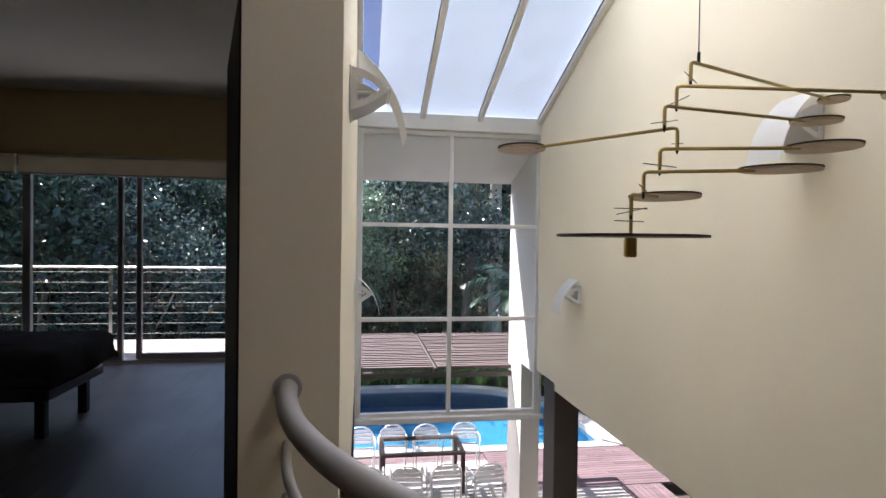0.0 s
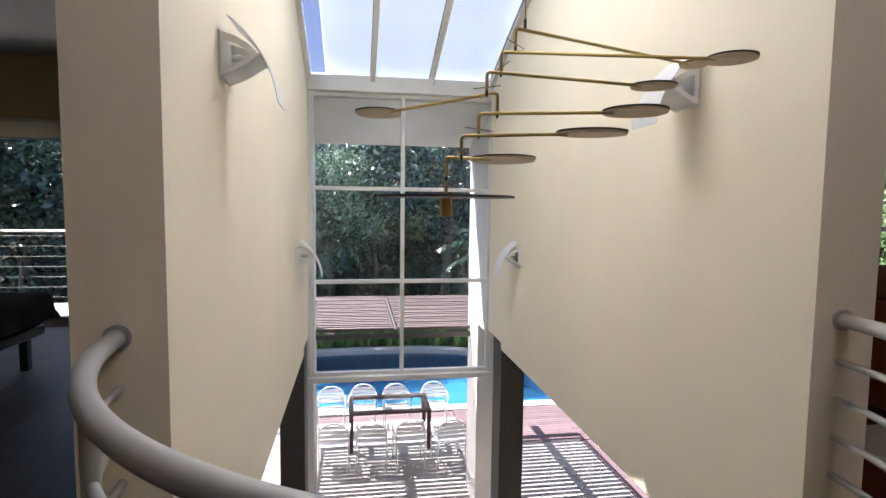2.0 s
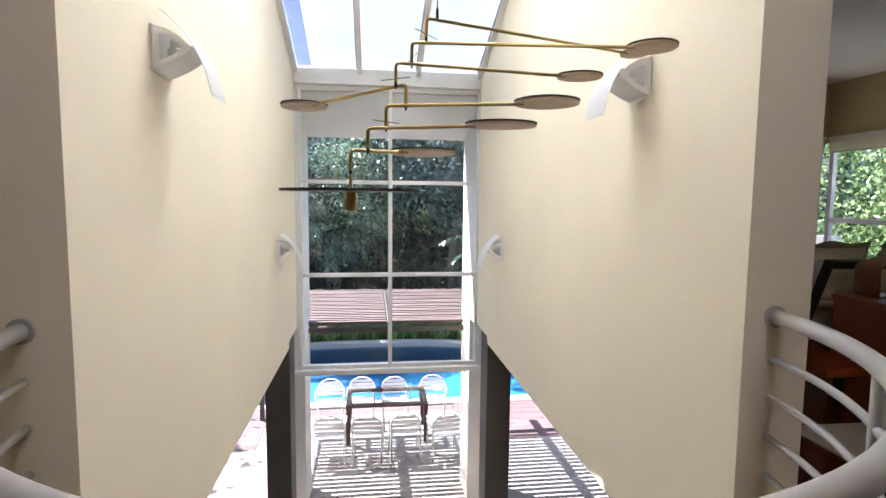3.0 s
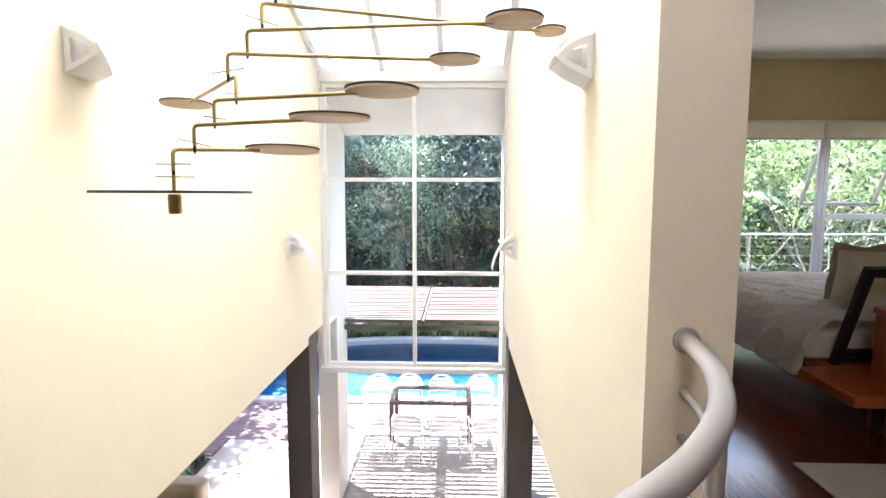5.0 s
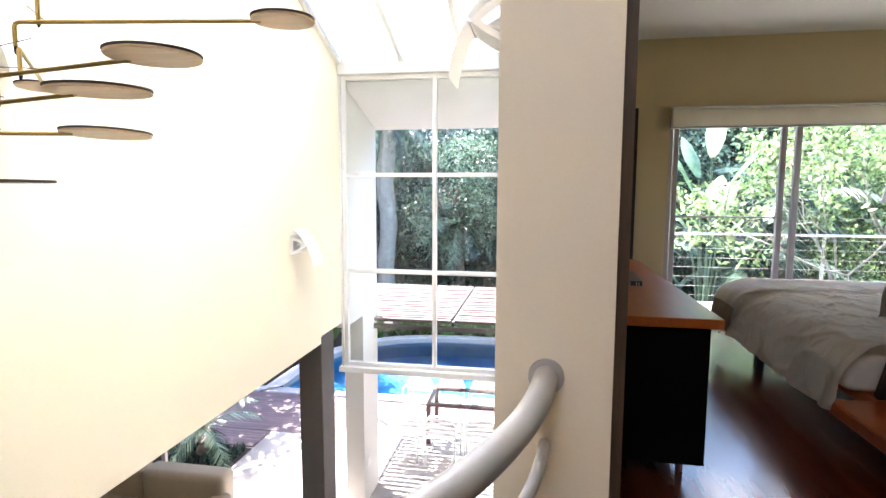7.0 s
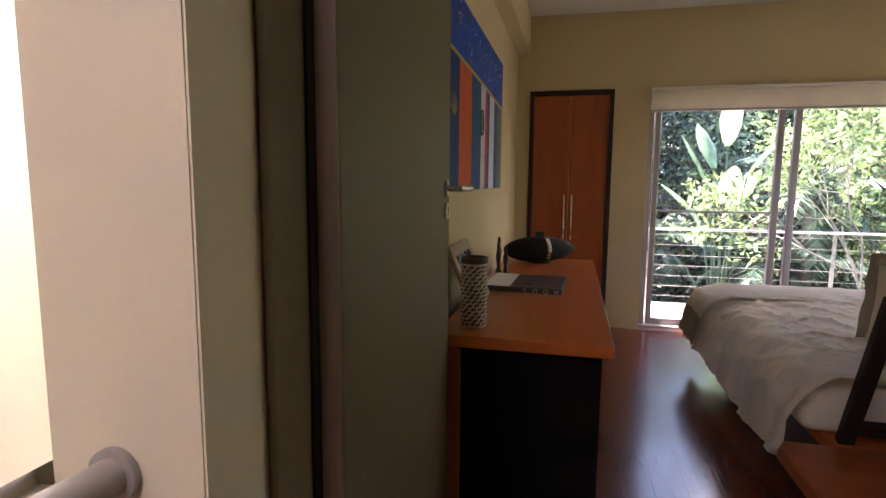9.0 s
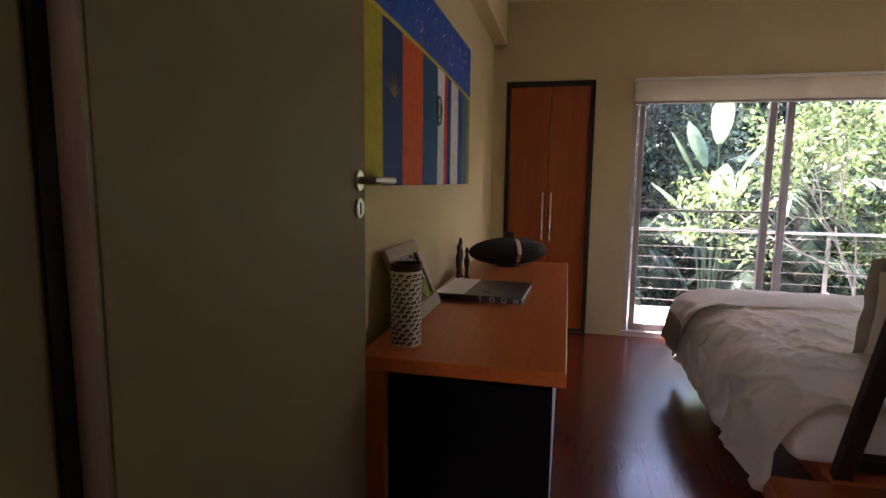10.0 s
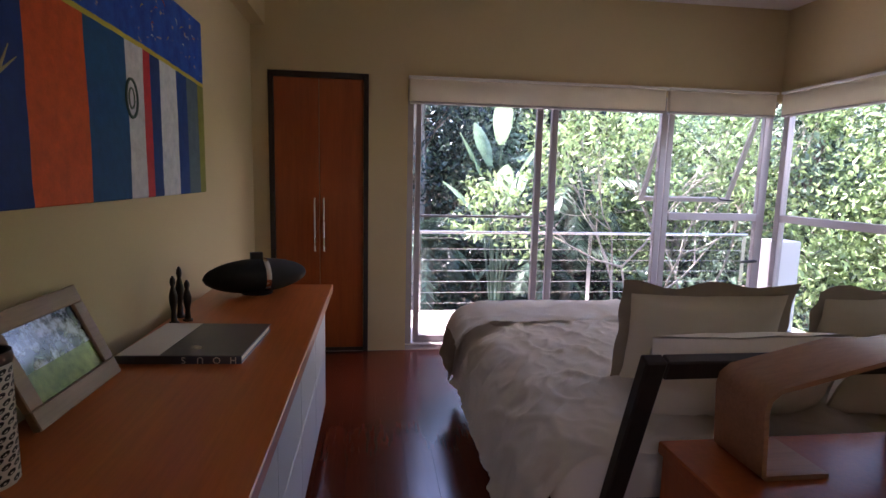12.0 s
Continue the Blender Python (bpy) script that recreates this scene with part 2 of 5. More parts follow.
def tube(points, radius, sides=12, bm=None, closed=False, caps=True):
    """A round bar along a polyline; radius may be a list, one for each point."""
    bm = bm or bmesh.new()
    pts = [Vector(p) for p in points]
    n = len(pts)
    radii = radius if isinstance(radius, (list, tuple)) else [radius] * n
    rings = []
    up = None
    for i, p in enumerate(pts):
        a, b = (pts[(i - 1) % n], pts[(i + 1) % n]) if closed else (pts[max(i - 1, 0)], pts[min(i + 1, n - 1)])
        d = (b - a).normalized()
        if up is None:
            up = d.orthogonal().normalized()
        up = (up - d * up.dot(d)).normalized()
        side = d.cross(up)
        rings.append([bm.verts.new(p + (up * math.cos(k * 2 * math.pi / sides) + side * math.sin(k * 2 * math.pi / sides)) * radii[i]) for k in range(sides)])
    for i in range(n if closed else n - 1):
        r0, r1 = rings[i], rings[(i + 1) % n]
        for k in range(sides):
            bm.faces.new((r0[k], r0[(k + 1) % sides], r1[(k + 1) % sides], r1[k]))
    if caps and not closed:
        bm.faces.new(rings[0][::-1])
        bm.faces.new(rings[-1])
    return bm


def disc(centre, radius, thick, sides=40, bevel=0.003, bm=None):
    one = bmesh.new()
    bmesh.ops.create_cone(one, cap_ends=True, segments=sides, radius1=radius, radius2=radius, depth=thick, matrix=Matrix.Translation(centre))
    if bevel:
        bmesh.ops.bevel(one, geom=[e for e in one.edges if abs(e.verts[0].co.z - e.verts[1].co.z) < 1e-5], offset=bevel, segments=2, affect="EDGES")
    return merged(one, bm)


def lathe(profile, sides=32, bm=None, at=(0, 0, 0)):
    """A turned shape from (radius, height) pairs."""
    bm = bm or bmesh.new()
    rings = [[bm.verts.new((at[0] + r * math.cos(k * 2 * math.pi / sides), at[1] + r * math.sin(k * 2 * math.pi / sides), at[2] + z)) for k in range(sides)] for r, z in profile]
    for a, b in zip(rings, rings[1:]):
        for k in range(sides):
            bm.faces.new((a[k], a[(k + 1) % sides], b[(k + 1) % sides], b[k]))
    bm.faces.new(rings[0][::-1])
    bm.faces.new(rings[-1])
    return bm


def prism(outline, z0, z1, bm=None, axis="z", bevel=0.0):
    """A flat outline pushed along an axis: (x, y) along z, (x, z) along y, (y, z) along x."""
    one = bmesh.new()
    def at(p, h):
        return {"z": (p[0], p[1], h), "y": (p[0], h, p[1]), "x": (h, p[0], p[1])}[axis]
    a = [one.verts.new(at(p, z0)) for p in outline]
    b = [one.verts.new(at(p, z1)) for p in outline]
    one.faces.new(a)
    one.faces.new(b[::-1])
    n = len(outline)
    for i in range(n):
        one.faces.new((a[i], b[i], b[(i + 1) % n], a[(i + 1) % n]))
    bmesh.ops.recalc_face_normals(one, faces=one.faces[:])
    if bevel:
        bmesh.ops.bevel(one, geom=one.edges[:], offset=bevel, segments=1, affect="EDGES")
    return merged(one, bm)


def structure(name, bm, material, label, smooth=None):
    return tagged(part(name, bm, material, None, "", smooth), label, name.split("_")[0], "", "structure")


def no_shadow(ob):
    ob.visible_shadow = False
    return ob


# ---------- the shell of the house ----------
FLOOR_LOW = -2.93
XL0, XL1, XR0, XR1 = 0.27, 0.53, 2.665, 2.91      # the two walls of the stair void
Y_END, Y_WIN, Y_OUT = 1.785, 6.53, 6.29            # their near ends, the tall window, the rooms' outer wall
H_ROOM, H_VOID = 2.78, 5.2
SLOPE = 0.375


def roof_z(y):
    return 2.74 + SLOPE * (6.45 - y)


# void walls follow the slope of the roof
for nm, x0, x1 in (("wall_void_west", XL0, XL1), ("wall_void_east", XR0, XR1)):
    outline = [(Y_END, -0.28), (5.9, -0.28), (5.9, -0.20), (6.47, -0.20), (6.47, roof_z(6.47)), (2.2, roof_z(2.2)), (Y_END, roof_z(2.2))]
    structure(nm, prism(outline, x0, min(x1, 2.831), axis="x"), CREAM, "smooth cream painted wall beside the open stair void")

# landing with a rounded opening over the void
CX, CY, R_RAIL = 1.585, 1.84, 1.19
R_EDGE = 1.27
arc = [(CX + R_EDGE * math.cos(a), CY - R_EDGE * math.sin(a)) for a in np.linspace(0.05, math.pi - 0.05, 33)]
outline = [(XR1, Y_END), *arc, (XL0, Y_END), (XL0, -1.4), (XR1, -1.4)]
structure("floor_landing", prism([(x, y) for x, y in outline], -0.28, -0.002), FLOORWOOD, "dark timber landing with a rounded edge over the void")
structure("floor_west", box(-5.0, XL0, -1.4, Y_OUT, -0.28, -0.012), CEIL, "floor slab of the west room")
structure("floor_east", box(XR1, 7.15, -1.4, Y_OUT, -0.28, -0.012), CEIL, "floor slab of the bedroom")

# outer and partition walls upstairs
# the high opening is added for the landing's fill lamp, out of view
bm = box(-5.0, 0.98, -1.55, -1.4, -0.28, H_VOID)
box(3.02, 7.15, -1.55, -1.4, -0.28, H_VOID, bm=bm)
box(0.98, 3.02, -1.55, -1.4, -0.28, 3.03, bm=bm)
box(0.98, 3.02, -1.55, -1.4, 4.07, H_VOID, bm=bm)
structure("wall_back", bm, TAN, "cream painted wall behind the landing with an unseen high opening added for the fill lamp")
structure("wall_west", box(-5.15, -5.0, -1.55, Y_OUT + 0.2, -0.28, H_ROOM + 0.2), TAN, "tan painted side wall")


def wall_with_opening(name, x0, x1, y0, y1, z0, z1, ox0, ox1, oz0, oz1, material, label):
    bm = bmesh.new()
    if ox0 - x0 > 0.01:
        box(x0, ox0, y0, y1, z0, z1, bm=bm)
    if x1 - ox1 > 0.01:
        box(ox1, x1, y0, y1, z0, z1, bm=bm)
    if oz1 < z1:
        box(ox0, ox1, y0, y1, oz1, z1, bm=bm)
    if oz0 > z0:
        box(ox0, ox1, y0, y1, z0, oz0, bm=bm)
    return structure(name, bm, material, label)


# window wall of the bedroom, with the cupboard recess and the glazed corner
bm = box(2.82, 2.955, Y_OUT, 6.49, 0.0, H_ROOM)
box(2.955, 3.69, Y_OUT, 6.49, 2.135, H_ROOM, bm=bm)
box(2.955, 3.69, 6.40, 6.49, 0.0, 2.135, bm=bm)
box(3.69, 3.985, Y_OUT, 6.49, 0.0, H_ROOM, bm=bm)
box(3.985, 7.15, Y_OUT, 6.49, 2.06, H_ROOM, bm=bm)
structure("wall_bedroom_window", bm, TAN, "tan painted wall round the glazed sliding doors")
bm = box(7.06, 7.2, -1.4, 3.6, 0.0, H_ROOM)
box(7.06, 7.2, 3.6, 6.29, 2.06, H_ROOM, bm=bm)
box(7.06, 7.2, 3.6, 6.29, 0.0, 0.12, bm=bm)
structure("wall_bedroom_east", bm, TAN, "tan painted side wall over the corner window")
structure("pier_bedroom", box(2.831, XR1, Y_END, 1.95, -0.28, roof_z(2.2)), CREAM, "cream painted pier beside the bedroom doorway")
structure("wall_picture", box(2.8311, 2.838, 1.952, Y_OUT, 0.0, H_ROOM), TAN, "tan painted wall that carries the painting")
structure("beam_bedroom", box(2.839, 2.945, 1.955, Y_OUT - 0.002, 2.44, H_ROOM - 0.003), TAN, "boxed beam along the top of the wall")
wall_with_opening("wall_bedroom_door", XR1 + 0.001, 7.06, Y_END + 0.01, 1.95, 0, H_ROOM, 2.912, 3.90, 0, 2.1, CREAM, "cream partition with the bedroom doorway")
structure("trim_reveal", box(2.9101, 2.914, 1.787, 1.927, 0.0, 2.1), CREAM, "cream painted reveal of the bedroom doorway")
structure("ceiling_bedroom", box(XR1, 7.2, 1.8, 6.5, H_ROOM, H_ROOM + 0.12), CEIL, "flat off-white bedroom ceiling")
structure("ceiling_west", box(-5.1, XL0, 1.8, 6.5, H_ROOM, H_ROOM + 0.12), CEIL, "flat off-white ceiling of the west room")
wall_with_opening("wall_west_door", -5.0, XL0 - 0.001, Y_END + 0.01, 1.95, 0, H_ROOM, -0.72, XL0 - 0.004, 0, 2.3, CREAM, "cream partition with the west doorway")
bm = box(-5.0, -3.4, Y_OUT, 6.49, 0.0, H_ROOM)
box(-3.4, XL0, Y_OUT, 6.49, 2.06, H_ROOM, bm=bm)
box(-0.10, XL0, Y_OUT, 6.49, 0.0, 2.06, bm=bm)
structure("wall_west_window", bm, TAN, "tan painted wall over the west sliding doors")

# landing ceiling and roof
structure("ceiling_landing_west", box(-5.1, XL0, -1.5, 1.8, H_ROOM, H_ROOM + 0.12), CEIL, "flat ceiling over the west end of the landing")
structure("ceiling_landing_east", box(XR1, 7.2, -1.5, 1.8, H_ROOM, H_ROOM + 0.12), CEIL, "flat ceiling over the east end of the landing")
structure("ceiling_landing", box(XL0, XR1, -1.5, 2.2, roof_z(2.2), roof_z(2.2) + 0.12), CEIL, "ceiling over the middle of the landing")
bm = box(XL0 - 0.1, XL0, -1.5, 1.78, H_ROOM + 0.12, roof_z(2.2))
box(XR1, XR1 + 0.1, -1.5, 1.78, H_ROOM + 0.12, roof_z(2.2), bm=bm)
structure("wall_landing_upstand", bm, CREAM, "upstand walls between low and high ceilings")

Y_PIER = 7.27
# recess outside the tall window: side walls and sloping soffit
for nm, x0, x1 in (("wall_recess_west", 0.26, 0.515), ("wall_recess_east", 2.72, 2.98)):
    structure(nm, prism([(Y_PIER, FLOOR_LOW), (7.9, FLOOR_LOW), (7.9, roof_z(7.9) - 0.02), (6.62, roof_z(6.62) - 0.14), (6.62, -0.30), (Y_PIER, -0.30)], x0, x1, axis="x"), EXTWALL, "pale outside wall flanking the tall window")
structure("roof_recess", prism([(6.62, roof_z(6.62) - 0.14), (7.95, roof_z(7.95) - 0.02), (7.95, roof_z(7.95) + 0.1), (6.62, roof_z(6.62))], 0.26, 2.98, axis="x"), EXTWALL, "sloping pale roof slab outside the tall window")

# lower storey
structure("floor_lower", box(-5.0, 7.15, -1.4, 6.55, FLOOR_LOW - 0.2, FLOOR_LOW), PALEFLOOR, "pale tiled floor of the lower living room")
bm = box(-5.15, 7.3, -1.55, -1.4, FLOOR_LOW, -0.28)
box(-5.15, -5.0, -1.4, 6.3, FLOOR_LOW, -0.28, bm=bm)
box(7.15, 7.3, -1.4, 6.3, FLOOR_LOW, -0.28, bm=bm)
structure("wall_lower", bm, CREAM, "cream walls of the lower living room")
for nm, x0, x1 in (("column_west", 0.275, 0.535), ("column_east", 2.665, 2.94)):
    structure(nm, box(x0, x1, 5.86, 6.2, FLOOR_LOW, -0.205, 0.006), BROWNCOL, "dark brown painted pier under the void wall")

# ---------- tall window, skylight ----------
def window_grid(name, xs, zs, y, bar, depth, material, label, glass=True, sill=None):
    """A fixed window: bars along the given lines, a pane in each cell."""
    w = empty(name, ((xs[0] + xs[-1]) / 2, y, zs[0]), label, "window")
    w["kind"] = "structure"
    inv = w.matrix_basis.inverted()
    def put(nm, bm, mt, lab=""):
        bm.transform(inv)
        return part(nm, bm, mt, w, lab)
    for i, x in enumerate(xs):
        put("window_frame", box(x - bar / 2, x + bar / 2, y - depth / 2, y + depth / 2, zs[0] - bar / 2, zs[-1] + bar / 2, 0.004), material)
    for z in zs:
        for x0, x1 in zip(xs, xs[1:]):
            put("glazing_bar", box(x0 + bar / 2, x1 - bar / 2, y - depth / 2 + 0.003, y + depth / 2 - 0.003, z - bar / 2, z + bar / 2, 0.004), material)
    for x0, x1 in zip(xs, xs[1:]):
        for z0, z1 in zip(zs, zs[1:]):
            no_shadow(put("pane", box(x0 + bar / 2, x1 - bar / 2, y - 0.003, y + 0.003, z0 + bar / 2, z1 - bar / 2), GLASS))
    if sill:
        put("window_sill", box(*sill, 0.006), material)
    return w


window_grid("window_1", [0.575, 1.613, 2.665], [-0.69, 0.408, 1.497, 2.56], Y_WIN, 0.045, 0.07, WHITE,
            "tall white-framed window of six panes at the end of the void", sill=(0.50, 2.74, Y_WIN - 0.10, Y_WIN + 0.06, -0.775, -0.712))
structure("lintel_window", box(XL1 + 0.002, XR0 - 0.002, 6.43, 6.60, 2.585, 2.76, 0.008), WHITE, "white painted lintel between window and skylight")
bm = box(XL1 + 0.001, 0.552, 6.46, 6.62, -0.775, 2.62)
box(2.688, 2.72, 6.46, 6.62, -0.775, 2.62, bm=bm)
structure("trim_window", bm, WHITE, "white painted jamb linings of the tall window")

sky_roof = empty("skylight", (1.6, 4.3, roof_z(4.3)), "sloping white-framed glass skylight over the void", "skylight")
inv = sky_roof.matrix_basis.inverted()


def sloped(x0, x1, y0, y1, low, high):
    return prism([(y0, roof_z(y0) + low), (y1, roof_z(y1) + low), (y1, roof_z(y1) + high), (y0, roof_z(y0) + high)], x0, x1, axis="x")


for i, x in enumerate((0.555, 1.262, 1.928, 2.64)):
    bm = sloped(x - 0.026, x + 0.026, 2.2, 6.46, -0.05, 0.02)
    bm.transform(inv)
    part("rafter", bm, WHITE, sky_roof)
    bm = sloped(x - 0.034, x - 0.027, 2.25, 6.40, -0.004, 0.006)
    bm.transform(inv)
    part("sealant", bm, BLACKMETAL, sky_roof, "blackened sealant along the glass")
for x0, x1 in ((0.581, 1.236), (1.288, 1.902), (1.954, 2.614)):
    bm = sloped(x0, x1, 2.2, 6.46, 0.008, 0.014)
    bm.transform(inv)
    no_shadow(part("pane", bm, GLASS, sky_roof))
# sheet added over the glass for a pale look and soft light below
bm = bmesh.new()
bm.faces.new([bm.verts.new((x, y, roof_z(y) + 0.12)) for x, y in ((0.74, 4.45), (2.95, 4.45), (2.95, 6.75), (0.74, 6.75))])
sheet = structure("roof_shade", bm, ROOFSHEET, "white translucent sheet added above the skylight to soften the sun")

# unseen film, added to spread sunlight over the void walls
bm = bmesh.new()
bm.faces.new([bm.verts.new((x, y, roof_z(y) + 0.12)) for x, y in ((0.4, 1.9), (2.95, 1.9), (2.95, 4.449), (0.4, 4.449))])
structure("roof_film", bm, ROOFFILM, "unseen white film added above the upper skylight to diffuse the sun")

# added filter strip: tones down the bright sky seen past the sheet
bm = sloped(0.582, 0.738, 4.52, 6.44, 0.03, 0.036)
no_shadow(structure("window_edge_strip", bm, TINTGLASS, "tinted glass strip added along the skylight's edge to darken the sky behind it"))

# ---------- rounded balustrade ----------
rail = empty("balustrade", (CX, CY - 1.2, 0), "rounded balustrade of silver-painted steel tubes round the void", "railing")
inv = rail.matrix_basis.inverted()


def rail_line(z, r):
    pts = [(CX - R_RAIL, Y_END - 0.003, z)]
    pts += [(CX - R_RAIL * math.cos(a), CY - R_RAIL * math.sin(a), z) for a in np.linspace(0.09, math.pi - 0.09, 72)]
    pts += [(CX + R_RAIL, Y_END - 0.003, z)]
    return tube(pts, r, 16 if r > 0.02 else 10)


bm = rail_line(0.918, 0.026)
bm.transform(inv)
part("handrail", bm, RAILPAINT, rail, "", 40)
for x in (CX - R_RAIL, CX + R_RAIL):
    bm = tube([(x, Y_END - 0.0005, 0.918), (x, Y_END - 0.012, 0.918)], 0.038, 20)
    bm.transform(inv)
    part("wall_flange", bm, RAILPAINT, rail, "", 40)
for z in (0.768, 0.628, 0.488, 0.348, 0.208, 0.08):
    bm = rail_line(z, 0.0125)
    bm.transform(inv)
    part("rod", bm, RAILPAINT, rail, "", 40)
for a in (0.55, 1.2, math.pi - 1.2, math.pi - 0.55):
    c = Vector((CX - (R_RAIL + 0.0) * math.cos(a), CY - R_RAIL * math.sin(a), 0))
    bm = tube([c + Vector((0, 0, -0.03)), c + Vector((0, 0, 0.91))], 0.018, 12)
    bm.transform(inv)
    part("post", bm, RAILPAINT, rail, "", 40)

# ---------- wall lights ----------
def sconce(x, y, z, side):
    """side +1: on the west wall, opening to the east."""
    s = empty("wall_light", (x, y, z), "white wall light with a wedge bracket and curved opal shade", "wall light", "wall lights in the void")
    W = 0.20
    def at(p):
        return (side * p[0], p[1])
    part("back_plate", box(0, side * 0.006, -0.004, W + 0.004, -0.176, 0.006, 0.002), SCONCE, s)
    outer = [(0.007, 0.0), (0.06, -0.012), (0.11, -0.04), (0.155, -0.085), (0.10, -0.125), (0.05, -0.152), (0.007, -0.17)]
    inner = [(0.03, -0.035), (0.065, -0.045), (0.095, -0.062), (0.118, -0.083), (0.09, -0.105), (0.06, -0.122), (0.03, -0.135)]
    for y0 in (0.0, W - 0.006):
        bm = bmesh.new()
        n = len(outer)
        rings = [[bm.verts.new((side * p[0], yy, p[1])) for p in ring] for yy in (y0, y0 + 0.006) for ring in (outer, inner)]
        oa, ia, ob_, ib = rings
        for i in range(n):
            j = (i + 1) % n
            for q in ((oa[i], oa[j], ia[j], ia[i]), (ob_[i], ib[i], ib[j], ob_[j]), (oa[i], ob_[i], ob_[j], oa[j]), (ia[i], ia[j], ib[j], ib[i])):
                bm.faces.new(q)
        bmesh.ops.recalc_face_normals(bm, faces=bm.faces[:])
        part("side_bracket", bm, SCONCE, s)
    under = [(0.007, -0.17), (0.05, -0.152), (0.10, -0.125), (0.150, -0.088), (0.150, -0.083), (0.10, -0.119), (0.05, -0.146), (0.007, -0.164)]
    part("reflector", prism([at(p) for p in under], 0.007, W - 0.007, axis="y"), SCONCE, s)
    part("lamp_holder", tube([(side * 0.03, W / 2, -0.08), (side * 0.09, W / 2, -0.08)], 0.014, 12), SCONCE, s)
    curve = []
    for k in range(13):
        q = k / 6 - 1
        curve.append((0.166 + 0.095 * q - 0.035 * q * q, -0.082 - 0.165 * q - 0.02 * q * q))
    shade = [at(p) for p in curve] + [at((p[0] - 0.003, p[1])) for p in reversed(curve)]
    part("shade", prism(shade, -0.01, W + 0.01, axis="y"), SHADEWHITE, s, "curved opal white shade", 50)
    part("pivot", tube([(side * 0.157, -0.014, -0.085), (side * 0.157, W + 0.014, -0.085)], 0.005, 10), STEEL, s)
    return s


sconce(XL1 + 0.001, 2.45, 1.985, 1)
sconce(XR0 - 0.001, 2.50, 1.965, -1)
sconce(XL1 + 0.001, 5.20, 0.905, 1)
sconce(XR0 - 0.001, 5.20, 0.90, -1)

# ---------- hanging mobile ----------
mobile = empty("hanging_mobile", (1.33, 1.74, 1.27), "hanging mobile of brass rods and round plywood discs", "mobile")
inv = mobile.matrix_basis.inverted()
ARMS = [  # elbow, disc centre, disc radius
    ((1.565, 1.83, 1.865), (2.44, 2.22, 1.895), 0.055), ((1.52, 1.83, 1.79), (2.27, 1.76, 1.79), 0.078), ((1.47, 1.81, 1.722), (2.11, 1.95, 1.735), 0.078),
    ((1.50, 1.79, 1.655), (1.15, 2.20, 1.645), 0.085), ((1.44, 1.78, 1.588), (1.92, 1.72, 1.60), 0.098), ((1.385, 1.77, 1.518), (1.78, 1.72, 1.53), 0.106),
    ((1.335, 1.745, 1.45), (1.57, 1.97, 1.465), 0.112)]
PLYDISC = [PLY, DARKTOP]
for i, (e, c, r) in enumerate(ARMS):
    e, c = Vector(e), Vector(c)
    d = (c - e).normalized()
    pts = [e + Vector((0, 0, -0.058)), e + Vector((0, 0, -0.012)), e + d * 0.003 + Vector((0, 0, -0.004)), e + d * 0.012, c - d * r * 0.7]
    bm = tube(pts, 0.0055, 8)
    bm.transform(inv)
    part("arm", bm, BRASS, mobile, "", 40)
    bm = disc((0, 0, 0), r, 0.006, 40, 0.0015)
    disc((0, 0, 0.0065), r + 0.001, 0.004, 40, 0, bm)
    for f in bm.faces:
        f.material_index = 1 if f.calc_center_median().z > 0.004 else 0
    tilt = Matrix.Rotation(0.03 * (i % 3 - 1), 4, "X")
    bm.transform(inv @ Matrix.Translation(c) @ tilt)
    part("disc", bm, PLYDISC, mobile, "plywood disc with a dark top")
    nxt = Vector(ARMS[i + 1][0]) if i < 6 else Vector((1.33, 1.74, 1.33))
    low = e + Vector((0, 0, -0.058))
    bm = tube([low, low + Vector((0, 0, -0.012)), low + Vector((0, 0, -0.02))], [0.0045, 0.0045, 0.002], 8)
    bm.transform(inv)
    part("swivel", bm, BLACKMETAL, mobile)
    a = 0.6 + i * 1.3
    bm = tube([e + Vector((math.cos(a) * 0.045, math.sin(a) * 0.045, -0.055)), e + Vector((-math.cos(a) * 0.045, -math.sin(a) * 0.045, -0.04))], 0.0013, 6)
    bm.transform(inv)
    part("pin", bm, BLACKMETAL, mobile)
bm = tube([(1.60, 1.845, 1.868), (1.60, 1.845, roof_z(2.2) - 0.003)], 0.0018, 6)
bm.transform(inv)
part("cord", bm, BLACKMETAL, mobile)
bm = tube([(1.60, 1.845, 1.868), (1.60, 1.845, 1.90)], 0.005, 8)
bm.transform(inv)
part("swivel", bm, BLACKMETAL, mobile)
bm = tube([(1.335, 1.745, 1.38), (1.335, 1.745, 1.33)], 0.005, 8)
bm.transform(inv)
part("stem", bm, BRASS, mobile)
for k, zz in enumerate((1.41, 1.375)):
    bm = tube([(1.285, 1.745, zz), (1.385, 1.745 + 0.02 * k, zz)], 0.0013, 6)
    bm.transform(inv)
    part("pin", bm, BLACKMETAL, mobile)
bm = disc((1.335, 1.745, 1.333), 0.205, 0.007, 64, 0.0015)
bm.transform(inv)
part("disc", bm, DARKTOP, mobile, "large dark bottom disc")
bm = disc((1.335, 1.745, 1.30), 0.018, 0.055, 24, 0.003)
bm.transform(inv)
part("weight", bm, BRASS, mobile, "brass cylinder weight")

